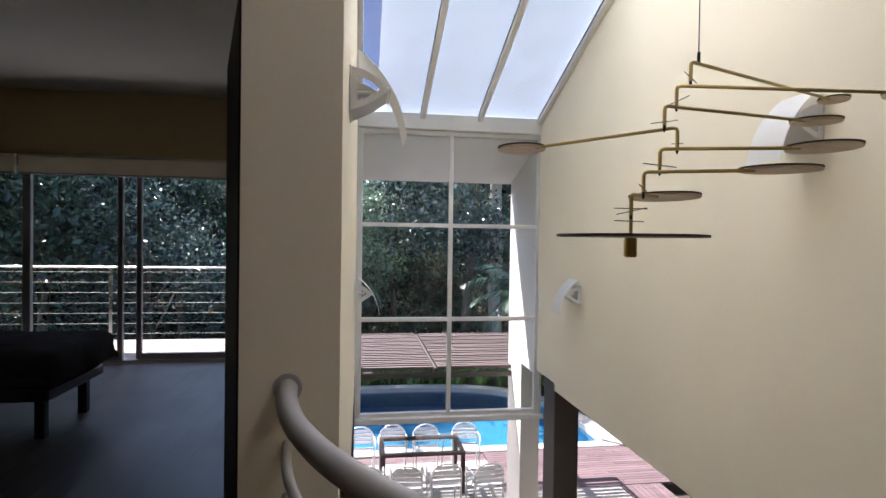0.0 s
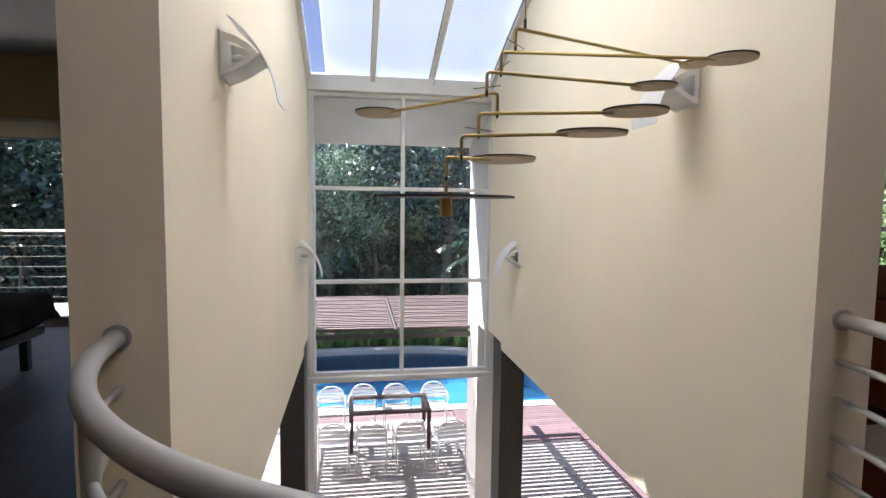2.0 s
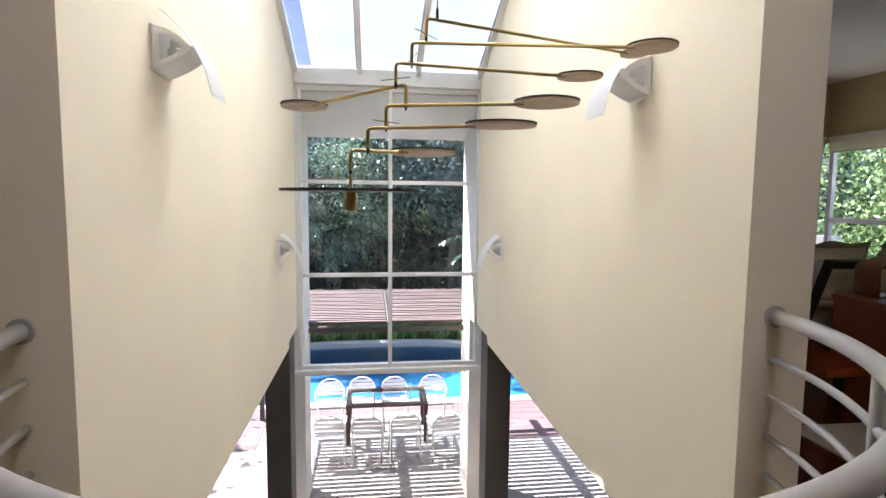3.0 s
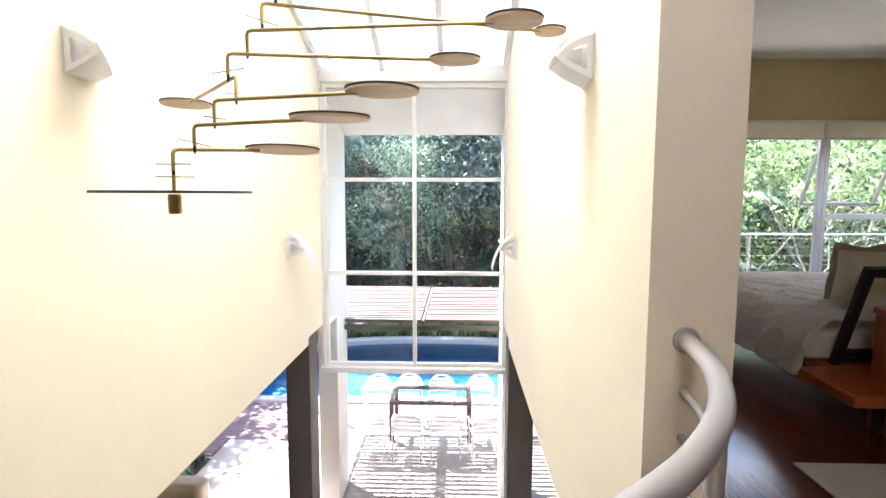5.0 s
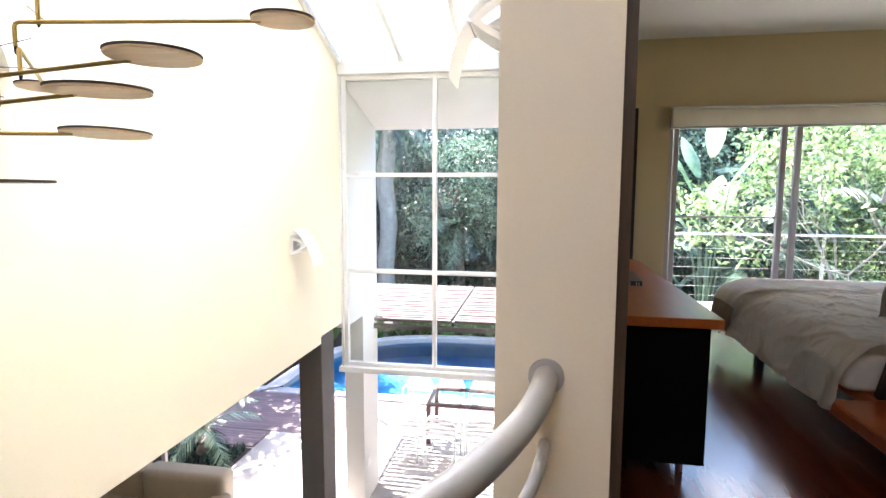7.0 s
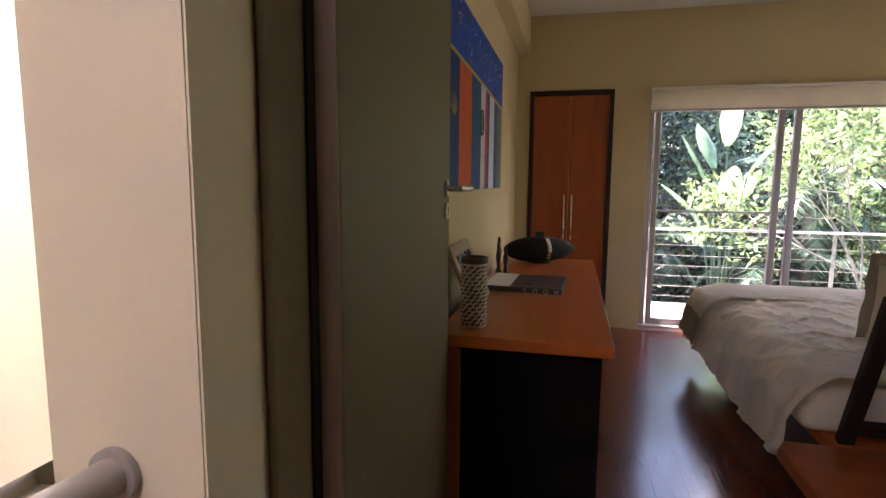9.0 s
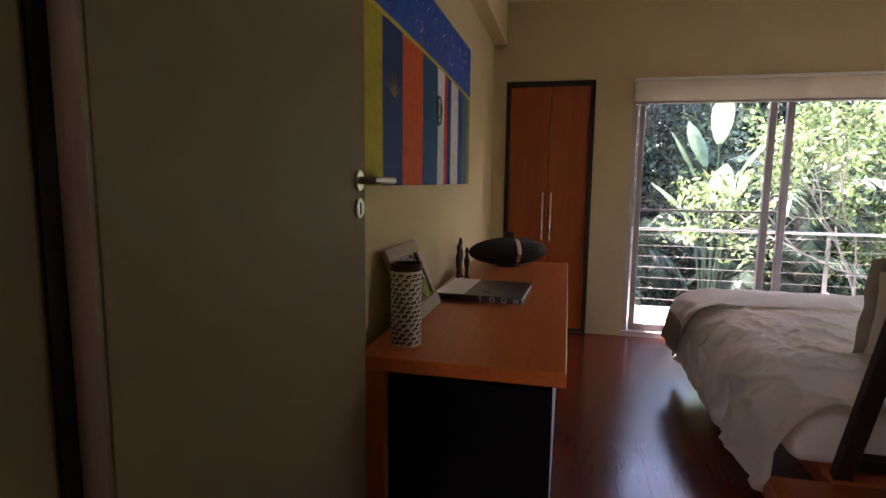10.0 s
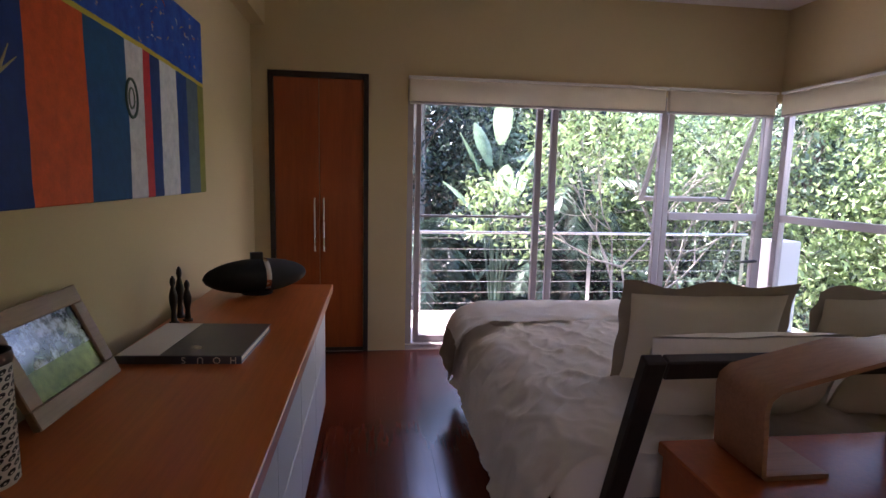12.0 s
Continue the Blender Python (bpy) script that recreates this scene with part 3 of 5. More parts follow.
# ---------- sliding doors, blinds, balconies ----------
def sliding_doors(name, x0, x1, stiles, y, ztop, rail_z, label, low=0.0):
    """Aluminium-framed glazed doors; stiles: centre lines of the uprights."""
    d = empty(name, ((x0 + x1) / 2, y, low), label, "window")
    d["kind"] = "structure"
    inv = d.matrix_basis.inverted()
    def put(nm, bm, mt):
        bm.transform(inv)
        return part(nm, bm, mt, d)
    put("window_frame", box(x0, x1, y - 0.06, y + 0.06, low, low + 0.035, 0.003), ALU)
    put("window_frame", box(x0, x1, y - 0.06, y + 0.06, ztop - 0.05, ztop, 0.003), ALU)
    for x, w, off in stiles:
        put("stile", box(x - w / 2, x + w / 2, y + off - 0.025, y + off + 0.025, low + 0.035, ztop - 0.05, 0.004), ALU)
    for (xa, wa, oa), (xb, wb, ob_) in zip(stiles, stiles[1:]):
        if xb - xa > 0.3:
            put("bottom_rail", box(xa + wa / 2, xb - wb / 2, y + ob_ - 0.02, y + ob_ + 0.02, low + 0.036, low + 0.09, 0.003), ALU)
            no_shadow(put("pane", box(xa + wa / 2, xb - wb / 2, y + ob_ - 0.003, y + ob_ + 0.003, low + 0.09, ztop - 0.05), GLASS))
    for xa, xb, z, h in rail_z:
        put("transom", box(xa, xb, y - 0.03, y + 0.03, z - h, z + h, 0.002), ALU)
    return d


glazing = sliding_doors("window_2", 3.985, 7.06, [(4.01, 0.05, 0), (4.075, 0.045, 0.03), (5.05, 0.05, 0.03), (5.155, 0.05, -0.03), (6.075, 0.055, -0.03), (6.15, 0.05, 0.0), (7.02, 0.075, 0)],
              6.37, 2.06, [(6.178, 6.98, 1.10, 0.03), (4.1, 5.02, 1.075, 0.008)], "aluminium sliding doors and fixed light of the bedroom")
lever = tube([(6.99, 6.345, 0.727), (6.985, 6.30, 0.727), (6.95, 6.29, 0.727), (6.84, 6.29, 0.722)], [0.012, 0.012, 0.014, 0.010], 10)
lever.transform(glazing.matrix_basis.inverted())
part("handle", lever, BLACKMETAL, glazing, "black window lever", 40)
# corner window on the side wall
side = empty("window_3", (7.13, 4.9, 0.12), "aluminium corner window on the bedroom side wall", "window")
side["kind"] = "structure"
inv = side.matrix_basis.inverted()
for y in (3.63, 4.95, 6.255):
    bm = box(7.10, 7.16, y - 0.03, y + 0.03, 0.12, 2.06, 0.004)
    bm.transform(inv)
    part("stile", bm, ALU, side)
for z in (0.15, 1.10, 2.03):
    for y0, y1 in ((3.66, 4.92), (4.98, 6.225)):
        bm = box(7.10, 7.16, y0, y1, z - 0.03, z + 0.03, 0.004)
        bm.transform(inv)
        part("transom", bm, ALU, side)
for z0, z1 in ((0.18, 1.07), (1.13, 2.0)):
    for y0, y1 in ((3.66, 4.92), (4.98, 6.225)):
        bm = box(7.127, 7.133, y0, y1, z0, z1)
        bm.transform(inv)
        no_shadow(part("pane", bm, GLASS, side))
# open top-hung sash
sash = empty("window_sash", (6.55, 6.42, 2.0), "open top-hung aluminium sash pushed outwards", "window")
sash["kind"] = "structure"
sash.matrix_basis = pose(6.57, 6.43, 2.0, 24, 0, 0)
for a in (box(-0.44, -0.40, -0.015, 0.015, -0.86, 0, 0.003), box(0.40, 0.44, -0.015, 0.015, -0.86, 0, 0.003),
          box(-0.40, 0.40, -0.015, 0.015, -0.86, -0.82, 0.003), box(-0.40, 0.40, -0.015, 0.015, -0.04, 0, 0.003)):
    part("sash_rail", a, ALU, sash)
no_shadow(part("pane", box(-0.40, 0.40, -0.003, 0.003, -0.82, -0.04), GLASS, sash))
part("handle", tube([(0.30, -0.03, -0.80), (0.30, -0.09, -0.80), (0.42, -0.10, -0.80)], 0.008, 8), BLACKMETAL, sash)


def blind(x0, x1, y0, y1, label):
    """A roller blind drawn up under its head rail."""
    b = empty("roller_blind", ((x0 + x1) / 2, (y0 + y1) / 2, 1.93), label, "blind")
    inv = b.matrix_basis.inverted()
    bm = box(x0, x1, y0, y1, 2.105, 2.125, 0.004)
    bm.transform(inv)
    part("head_rail", bm, WHITE, b)
    bm = box(x0 + 0.006, x1 - 0.006, y0 + 0.012, y1 - 0.012, 1.94, 2.105, 0.012, seg=3)
    bm.transform(inv)
    part("cloth", bm, BLIND, b)
    bm = box(x0 + 0.008, x1 - 0.008, y0 + 0.008, y1 - 0.008, 1.925, 1.942, 0.005)
    bm.transform(inv)
    part("bottom_bar", bm, ALU, b)


blind(3.985, 6.03, 6.215, 6.285, "cream roller blind drawn up over the sliding doors")
blind(6.045, 6.985, 6.215, 6.285, "cream roller blind drawn up over the fixed light")
blind(6.99, 7.055, 3.7, 6.21, "cream roller blind drawn up over the side window")
sliding_doors("window_4", -3.4, -0.10, [(-3.37, 0.05, 0), (-2.76, 0.075, 0.0), (-1.87, 0.05, -0.03), (-1.71, 0.05, 0.03), (-0.13, 0.05, 0.03)], 6.37, 2.06, [], "aluminium sliding doors of the west room, one leaf open")
blind(-3.4, -2.80, 6.215, 6.285, "roller blind drawn up over the west doors")
blind(-2.78, -0.10, 6.215, 6.285, "roller blind drawn up over the west doors")


def balcony(x0, x1, y1, z_rail, posts, name):
    structure("floor_" + name, box(x0, x1, 6.49, y1, -0.22, -0.03, 0.006), TERRACE, "pale sunlit balcony slab")
    r = empty("balcony_rail", ((x0 + x1) / 2, y1 - 0.06, -0.03), "steel balcony railing with thin horizontal wires", "railing", "balcony railings")
    inv = r.matrix_basis.inverted()
    y = y1 - 0.06
    bm = tube([(x0 + 0.02, y, z_rail), (x1 - 0.02, y, z_rail)], 0.015, 12)
    bm.transform(inv)
    part("handrail", bm, STEEL, r, "", 40)
    for x in posts:
        bm = box(x - 0.02, x + 0.02, y - 0.006, y + 0.006, -0.03, z_rail - 0.02, 0.002)
        bm.transform(inv)
        part("post", bm, STEEL, r)
    n = 7
    for k in range(n):
        z = 0.06 + (z_rail - 0.12) * k / (n - 1)
        bm = tube([(x0 + 0.02, y, z), (x1 - 0.02, y, z)], 0.0022, 6)
        bm.transform(inv)
        part("wire", bm, STEEL, r)


balcony(2.99, 7.9, 7.7, 0.815, (4.2, 6.05, 7.85), "balcony_east")
balcony(-5.0, 0.25, 7.9, 0.92, (-4.4, -2.6, -0.9, 0.2), "balcony_west")
structure("pillar_balcony", box(7.35, 7.62, 6.55, 6.82, -0.029, 0.87, 0.01), EXTWALL, "low white balcony pillar")
structure("plate_switch", box(0.5151, 0.523, 7.40, 7.52, -2.45, -2.33, 0.003), WHITE, "white socket plate on the recess wall")
structure("roof_east", box(2.99, 7.9, 6.49, 7.75, H_ROOM - 0.05, H_ROOM + 0.1), EXTWALL, "roof overhang over the east balcony")
# overhang's extra depth is added to block light from the west room
structure("roof_west", box(-5.2, 0.25, 6.49, 8.2, H_ROOM - 0.05, H_ROOM + 0.1), EXTWALL, "roof overhang over the west balcony, deepened to shade the west room")

# ---------- bedroom ----------
door = empty("door_1", (2.962, 2.045, 0), "grey-green painted flush door standing open against the wall", "door")
door["kind"] = "structure"
part("leaf", box(-0.02, 0.02, 0.02, 0.852, 0.006, 2.05, 0.003), DOORGREY, door)
part("edge_strip", box(-0.019, 0.019, 0.012, 0.0195, 0.006, 2.05), FRAMEWOOD, door, "brown timber hinge edge")
hx = 0.02
handle = part("door_handle", tube([(hx, 0.80, 1.295), (hx + 0.05, 0.80, 1.295), (hx + 0.058, 0.815, 1.295), (hx + 0.058, 0.91, 1.295)], 0.0095, 12), STEEL, door, "brushed steel lever handle", 40)
bm = disc((0, 0, 0), 0.026, 0.008, 32, 0.002)
bm.transform(Matrix.Translation((hx + 0.004, 0.80, 1.295)) @ Matrix.Rotation(math.pi / 2, 4, "Y"))
part("rose", bm, STEEL, handle)
bm = disc((0, 0, 0), 0.026, 0.008, 32, 0.002)
bm.transform(Matrix.Translation((hx + 0.004, 0.80, 1.225)) @ Matrix.Rotation(math.pi / 2, 4, "Y"))
esc = part("keyhole_plate", bm, STEEL, door, "steel keyhole rose")
part("keyhole", box(hx + 0.008, hx + 0.0095, 0.7965, 0.8035, 1.21, 1.24, 0.0005), BLACKMETAL, esc)
jamb = box(2.9145, 2.935, 1.928, 2.06, 0.0, 2.10, 0.003)
structure("trim_door", jamb, DOORGREY, "grey-green painted door jamb")
# black strip put in for the shade of the gap behind the door
structure("trim_stop", box(2.9352, 2.941, 2.035, 2.062, 0.0, 2.05), BLACKMETAL, "black strip standing in for the dark gap between jamb and door")

cup = empty("built_in_cupboard", (3.32, 6.3, 0), "built-in cupboard with two cherry veneer doors in a black frame", "cupboard")
inv = cup.matrix_basis.inverted()
for b in (box(2.957, 2.992, 6.275, 6.38, 0.0, 2.13, 0.003), box(3.653, 3.688, 6.275, 6.38, 0.0, 2.13, 0.003), box(2.993, 3.652, 6.275, 6.38, 2.092, 2.13, 0.003)):
    b.transform(inv)
    part("frame", b, WENGE, cup, "black-brown timber frame")
b = box(2.993, 3.652, 6.29, 6.38, 0.0, 0.028)
b.transform(inv)
part("plinth", b, WENGE, cup)
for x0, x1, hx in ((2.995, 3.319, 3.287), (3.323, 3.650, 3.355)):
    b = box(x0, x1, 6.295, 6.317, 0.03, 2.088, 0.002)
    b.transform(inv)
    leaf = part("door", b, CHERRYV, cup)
    b = tube([(hx, 6.293, 0.80), (hx, 6.262, 0.80), (hx, 6.262, 1.20), (hx, 6.293, 1.20)], 0.006, 10)
    b.transform(inv)
    part("handle", b, STEEL, leaf, "slim steel bar handle", 40)

desk = empty("sideboard", (3.19, 4.0, 0), "long cherry veneer sideboard with white drawer fronts on steel legs", "sideboard")
inv = desk.matrix_basis.inverted()
def deskpart(nm, b, mt, lab="", par=None):
    b.transform(inv)
    return part(nm, b, mt, par or desk, lab)
deskpart("top", box(2.915, 3.515, 2.985, 5.03, 0.748, 0.79, 0.003), CHERRY)
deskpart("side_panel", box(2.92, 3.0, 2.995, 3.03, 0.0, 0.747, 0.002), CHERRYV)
# near-black panel in place of the open recess, its shade put into the colour
deskpart("end_panel", box(3.001, 3.479, 3.03, 3.055, 0.13, 0.747, 0.002), NEARBLACK, "black end panel")
deskpart("end_panel", box(2.941, 3.455, 4.975, 5.0, 0.13, 0.747, 0.002), WENGE, "black end panel")
deskpart("body", box(2.92, 3.455, 3.056, 4.974, 0.13, 0.746), WENGE)
for k in range(4):
    y0 = 3.058 + k * 0.479
    for z0, z1 in ((0.135, 0.43), (0.436, 0.742)):
        deskpart("drawer", box(3.457, 3.477, y0, y0 + 0.475, z0, z1, 0.002), DRAWER, "white drawer front")
for x in (2.90, 3.40):
    for y in (3.12, 4.9):
        deskpart("leg", tube([(x, y, 0), (x, y, 0.131)], 0.016, 12), STEEL)

# painting: a banner of colours below a blue sky, on a deep canvas
def painting_material():
    m, nt, b = nodes_of("painted_canvas")
    tc = nt.nodes.new("ShaderNodeTexCoord")
    sep = nt.nodes.new("ShaderNodeSeparateXYZ")
    nt.links.new(tc.outputs["Object"], sep.inputs[0])
    n = noise_tex(nt, coords(nt, (1, 1, 0.25)), 9, 4)
    n2 = noise_tex(nt, coords(nt, (1, 1, 1)), 22, 5, 0.7)
    def math_node(op, a, v):
        q = nt.nodes.new("ShaderNodeMath")
        q.operation = op
        for s, x in ((q.inputs[0], a), (q.inputs[1], v)):
            if hasattr(x, "is_output"):
                nt.links.new(x, s)
            else:
                s.default_value = x
        return q.outputs[0]
    u = math_node("DIVIDE", math_node("ADD", sep.outputs[1], 0.96), 1.92)
    wob = math_node("MULTIPLY", math_node("SUBTRACT", n, 0.5), 0.018)
    u2 = math_node("ADD", u, wob)
    r = nt.nodes.new("ShaderNodeValToRGB")
    r.color_ramp.interpolation = "CONSTANT"
    stripes = [(0.0, (0.62, 0.03, 0.015)), (0.028, (0.42, 0.36, 0.02)), (0.12, (0.006, 0.035, 0.19)), (0.24, (0.68, 0.095, 0.018)), (0.396, (0.005, 0.075, 0.22)),
               (0.54, (0.62, 0.62, 0.66)), (0.615, (0.60, 0.04, 0.05)), (0.65, (0.01, 0.05, 0.22)), (0.70, (0.66, 0.68, 0.72)), (0.80, (0.012, 0.06, 0.26)), (0.87, (0.10, 0.16, 0.20)), (0.95, (0.24, 0.25, 0.05))]
    while len(r.color_ramp.elements) < len(stripes):
        r.color_ramp.elements.new(0.99)
    for e, (p, c) in zip(r.color_ramp.elements, stripes):
        e.position, e.color = p, (*c, 1)
    nt.links.new(u2, r.inputs[0])
    c = mixed(nt, r.outputs[0], ramp_between(nt, n2, (0.6, 0.6, 0.6), (1.25, 1.2, 1.15), 0.2, 0.8), 0.8, "MULTIPLY")
    # curve of the upper field: falls gently towards the far end
    curve = math_node("ADD", math_node("MULTIPLY", math_node("MULTIPLY", u, u), -0.05), 0.168)
    over = math_node("SUBTRACT", math_node("ADD", sep.outputs[2], math_node("MULTIPLY", wob, 0.6)), curve)
    n3 = noise_tex(nt, coords(nt, (1, 1, 1)), 11, 5, 0.75)
    field = ramp_between(nt, n3, (0.006, 0.035, 0.26), (0.015, 0.10, 0.46), 0.3, 0.62)
    field = mixed(nt, field, (0.55, 0.35, 0.25), ramp_between(nt, noise_tex(nt, coords(nt, (1, 1, 2)), 17, 3), (0, 0, 0), (1, 1, 1), 0.64, 0.70))
    gold = math_node("GREATER_THAN", over, -0.012)
    c = mixed(nt, c, (0.55, 0.42, 0.05), gold)
    c = mixed(nt, c, field, math_node("GREATER_THAN", over, 0.006))
    nt.links.new(c, b.inputs["Base Color"])
    b.inputs["Roughness"].default_value = 0.6
    b.inputs["Specular IOR Level"].default_value = 0.2
    bumped(nt, b, n2, 0.35, 0.003)
    return m


rng0 = np.random.default_rng(3)
MARKS = [surface("mark_" + n, c, 0.5) for n, c in (("white", (0.55, 0.60, 0.68)), ("ochre", (0.45, 0.30, 0.08)), ("red", (0.40, 0.05, 0.04)))]
art = part("painting", box(-0.011, 0.011, -0.96, 0.96, -0.423, 0.423, 0.003), painting_material())
art.location = (2.85, 4.11, 1.70)
def ring_mark(y, z, ry, rz, w, colour):
    bm = tube([(0.0112, y + ry * math.cos(a), z + rz * math.sin(a)) for a in np.linspace(0, 2 * math.pi, 40, endpoint=False)], w, 6, closed=True)
    part("painted_emblem", bm, surface("emblem_paint", colour, 0.5, var=0.3, fine=60), art, "raised painted emblem")
ring_mark(0.115, -0.06, 0.046, 0.068, 0.006, (0.05, 0.10, 0.09))
ring_mark(0.115, -0.06, 0.022, 0.036, 0.004, (0.12, 0.17, 0.13))
for k in range(6):
    a = 0.6 + k * 0.42
    part("painted_ray", tube([(0.0112, -0.60, -0.10), (0.0112, -0.60 + 0.09 * math.cos(a), -0.10 + 0.09 * math.sin(a))], [0.005, 0.0015], 6), surface("ochre_ray_paint", (0.38, 0.30, 0.12), 0.5), art, "ochre brush ray")
for k in range(26):
    y, z = float(rng0.uniform(-0.35, 0.85)), float(rng0.uniform(0.16, 0.40))
    a, L = float(rng0.uniform(-0.9, 0.9)), float(rng0.uniform(0.02, 0.06))
    if z > 0.20:
        part("brush_mark", tube([(0.0112, y, z), (0.0112, y + L * 0.5 * math.cos(a), z + L * 0.5 * math.sin(a) + 0.006), (0.0112, y + L * math.cos(a), z + L * math.sin(a))], [0.001, 0.003, 0.001], 5), MARKS[k % 3], art)
tagged(art, "abstract canvas of red, olive, blue and orange stripes", "painting")

# bed
bed = empty("bed", (5.0, 4.4, 0), "double bed on a low cherry platform with reclined black headboard", "bed")
inv = bed.matrix_basis.inverted()
def bedpart(nm, b, mt, lab="", sm=None, par=None):
    b.transform(inv)
    return part(nm, b, mt, par or bed, lab, sm)
bedpart("platform", box(4.42, 5.78, 3.561, 5.35, 0.22, 0.285, 0.006), CHERRY, "cherry veneer platform")
bedpart("head_shelf", box(4.20, 5.95, 3.05, 3.56, 0.22, 0.285, 0.006), CHERRYV, "cherry veneer shelf under the headboard")
for x in (4.50, 5.70):
    for y in (3.25, 5.2):
        bedpart("leg", box(x - 0.03, x + 0.03, y - 0.03, y + 0.03, 0.0, 0.22, 0.004), WENGE)
bedpart("mattress", box(4.33, 5.83, 3.66, 5.44, 0.286, 0.50, 0.05, seg=4), LINEN, "", 60)


def draped(x0, x1, y0, y1, ztop, drop, nx, ny, wrinkle, seed, crown=0.05, flare=0.10, lift=0.0, r=0.07):
    """Cloth laid over a box and hanging down its edges by drop (west, east, south, north)."""
    bm = bmesh.new()
    w, e, s, n = drop
    L, W = (x1 - x0), (y1 - y0)
    grid = []
    for i in range(nx + 1):
        u = x0 - w + (L + w + e) * i / nx
        row = []
        for j in range(ny + 1):
            v = y0 - s + (W + s + n) * j / ny
            ox, oy = max(x0 - u, 0, u - x1), max(y0 - v, 0, v - y1)
            sx, sy = (-1 if u < x0 else 1), (-1 if v < y0 else 1)
            d = min(math.hypot(ox, oy), max(ox, oy) + 0.35 * min(ox, oy))
            ang = noise.noise(Vector((u * 3 + seed, v * 3, seed)))
            ripple = noise.noise(Vector((u * 9 + seed, v * 4.5, 3.1 + seed))) * 0.6 + noise.noise(Vector((u * 22, v * 17 + seed, 1.7))) * 0.25
            crease = (1 - abs(noise.noise(Vector((u * 5.5 + seed * 2, v * 3.6 + u * 2.0, 7.7))))) ** 9 + 0.6 * (1 - abs(noise.noise(Vector((u * 11 - v * 4, v * 9 + seed, 2.2))))) ** 9
            ripple += (crease - 0.45) * 0.8
            fold = math.sin((v if ox > oy else u) * 17 + ang * 5) * 0.5 + ripple
            k = min(d / r, 1.0)
            if d < r:
                a = d / r * math.pi / 2 * 0.9
                hx, dz = math.sin(a) * r * 0.75, -(1 - math.cos(a)) * r
            else:
                hx, dz = r * 0.75 + flare * (d - r), -r - (d - r) * 0.97
            tot = max(ox + oy, 1e-6)
            hx += lift if d > r * 0.3 else 0.0
            px = min(max(u, x0), x1) + sx * (hx * ox / tot + (fold * wrinkle * 1.4 * min(d / 0.2, 1) if ox > 0 else 0))
            py = min(max(v, y0), y1) + sy * (hx * oy / tot + (fold * wrinkle * 1.4 * min(d / 0.2, 1) if oy > 0 else 0))
            cx, cy = (px - x0) / L - 0.5, (py - y0) / W - 0.5
            z = ztop + dz + crown * max(0, 1 - 4 * cx * cx) * max(0, 1 - 4 * cy * cy) + ripple * wrinkle * (1 - 0.6 * k) + lift
            row.append(bm.verts.new((px, py, z)))
        grid.append(row)
    for i in range(nx):
        for j in range(ny):
            bm.faces.new((grid[i][j], grid[i + 1][j], grid[i + 1][j + 1], grid[i][j + 1]))
    bmesh.ops.solidify(bm, geom=bm.faces[:], thickness=-0.012)
    return bm


duvet = draped(4.40, 5.70, 3.53, 5.32, 0.59, (0.35, 0.40, 0.03, 0.34), 190, 190, 0.016, 2.0, 0.035, 0.30, 0.0, 0.27)
tagged(part("duvet", duvet, LINEN, None, "", 80), "crumpled white cotton duvet hanging over the bed's edges", "duvet")
blanket = draped(4.40, 5.70, 4.86, 5.32, 0.59, (0.335, 0.36, 0.0, 0.33), 100, 70, 0.009, 5.0, 0.03, 0.28, 0.030, 0.27)
throw_ob = tagged(part("bed_throw", blanket, THROW, None, "", 80), "white woven throw with taupe hem across the bed's foot", "throw")
trimbm = draped(4.40, 5.70, 4.857, 5.32, 0.59, (0.339, -1.519, 0.0, 0.334), 8, 70, 0.009, 5.0, 0.0, 0.28, 0.035, 0.27)
part("hem", trimbm, TAUPE, throw_ob, "taupe border of the throw", 80)
# reclined open headboard frame
hb0, hb1 = Vector((4.465, 3.60, 0.287)), Vector((4.465, 3.365, 0.925))
wv = Vector((1.36, 0, 0))
lean = math.atan2(hb0.y - hb1.y, hb1.z - hb0.z)
hl = (hb1 - hb0).length
HB = Matrix.Translation(hb0) @ Matrix.Rotation(lean, 4, "X")
for nm, b in (("headboard_post", box(-0.03, 0.03, -0.02, 0.02, 0, hl, 0.005)), ("headboard_post", box(1.33, 1.39, -0.02, 0.02, 0, hl, 0.005)),
              ("headboard_rail", box(0.031, 1.329, -0.02, 0.02, hl - 0.06, hl, 0.005)), ("headboard_rail", box(0.031, 1.329, -0.018, 0.018, 0.05, 0.11, 0.005))):
    b.transform(HB)
    bedpart(nm, b, WENGE, "black-brown timber frame")


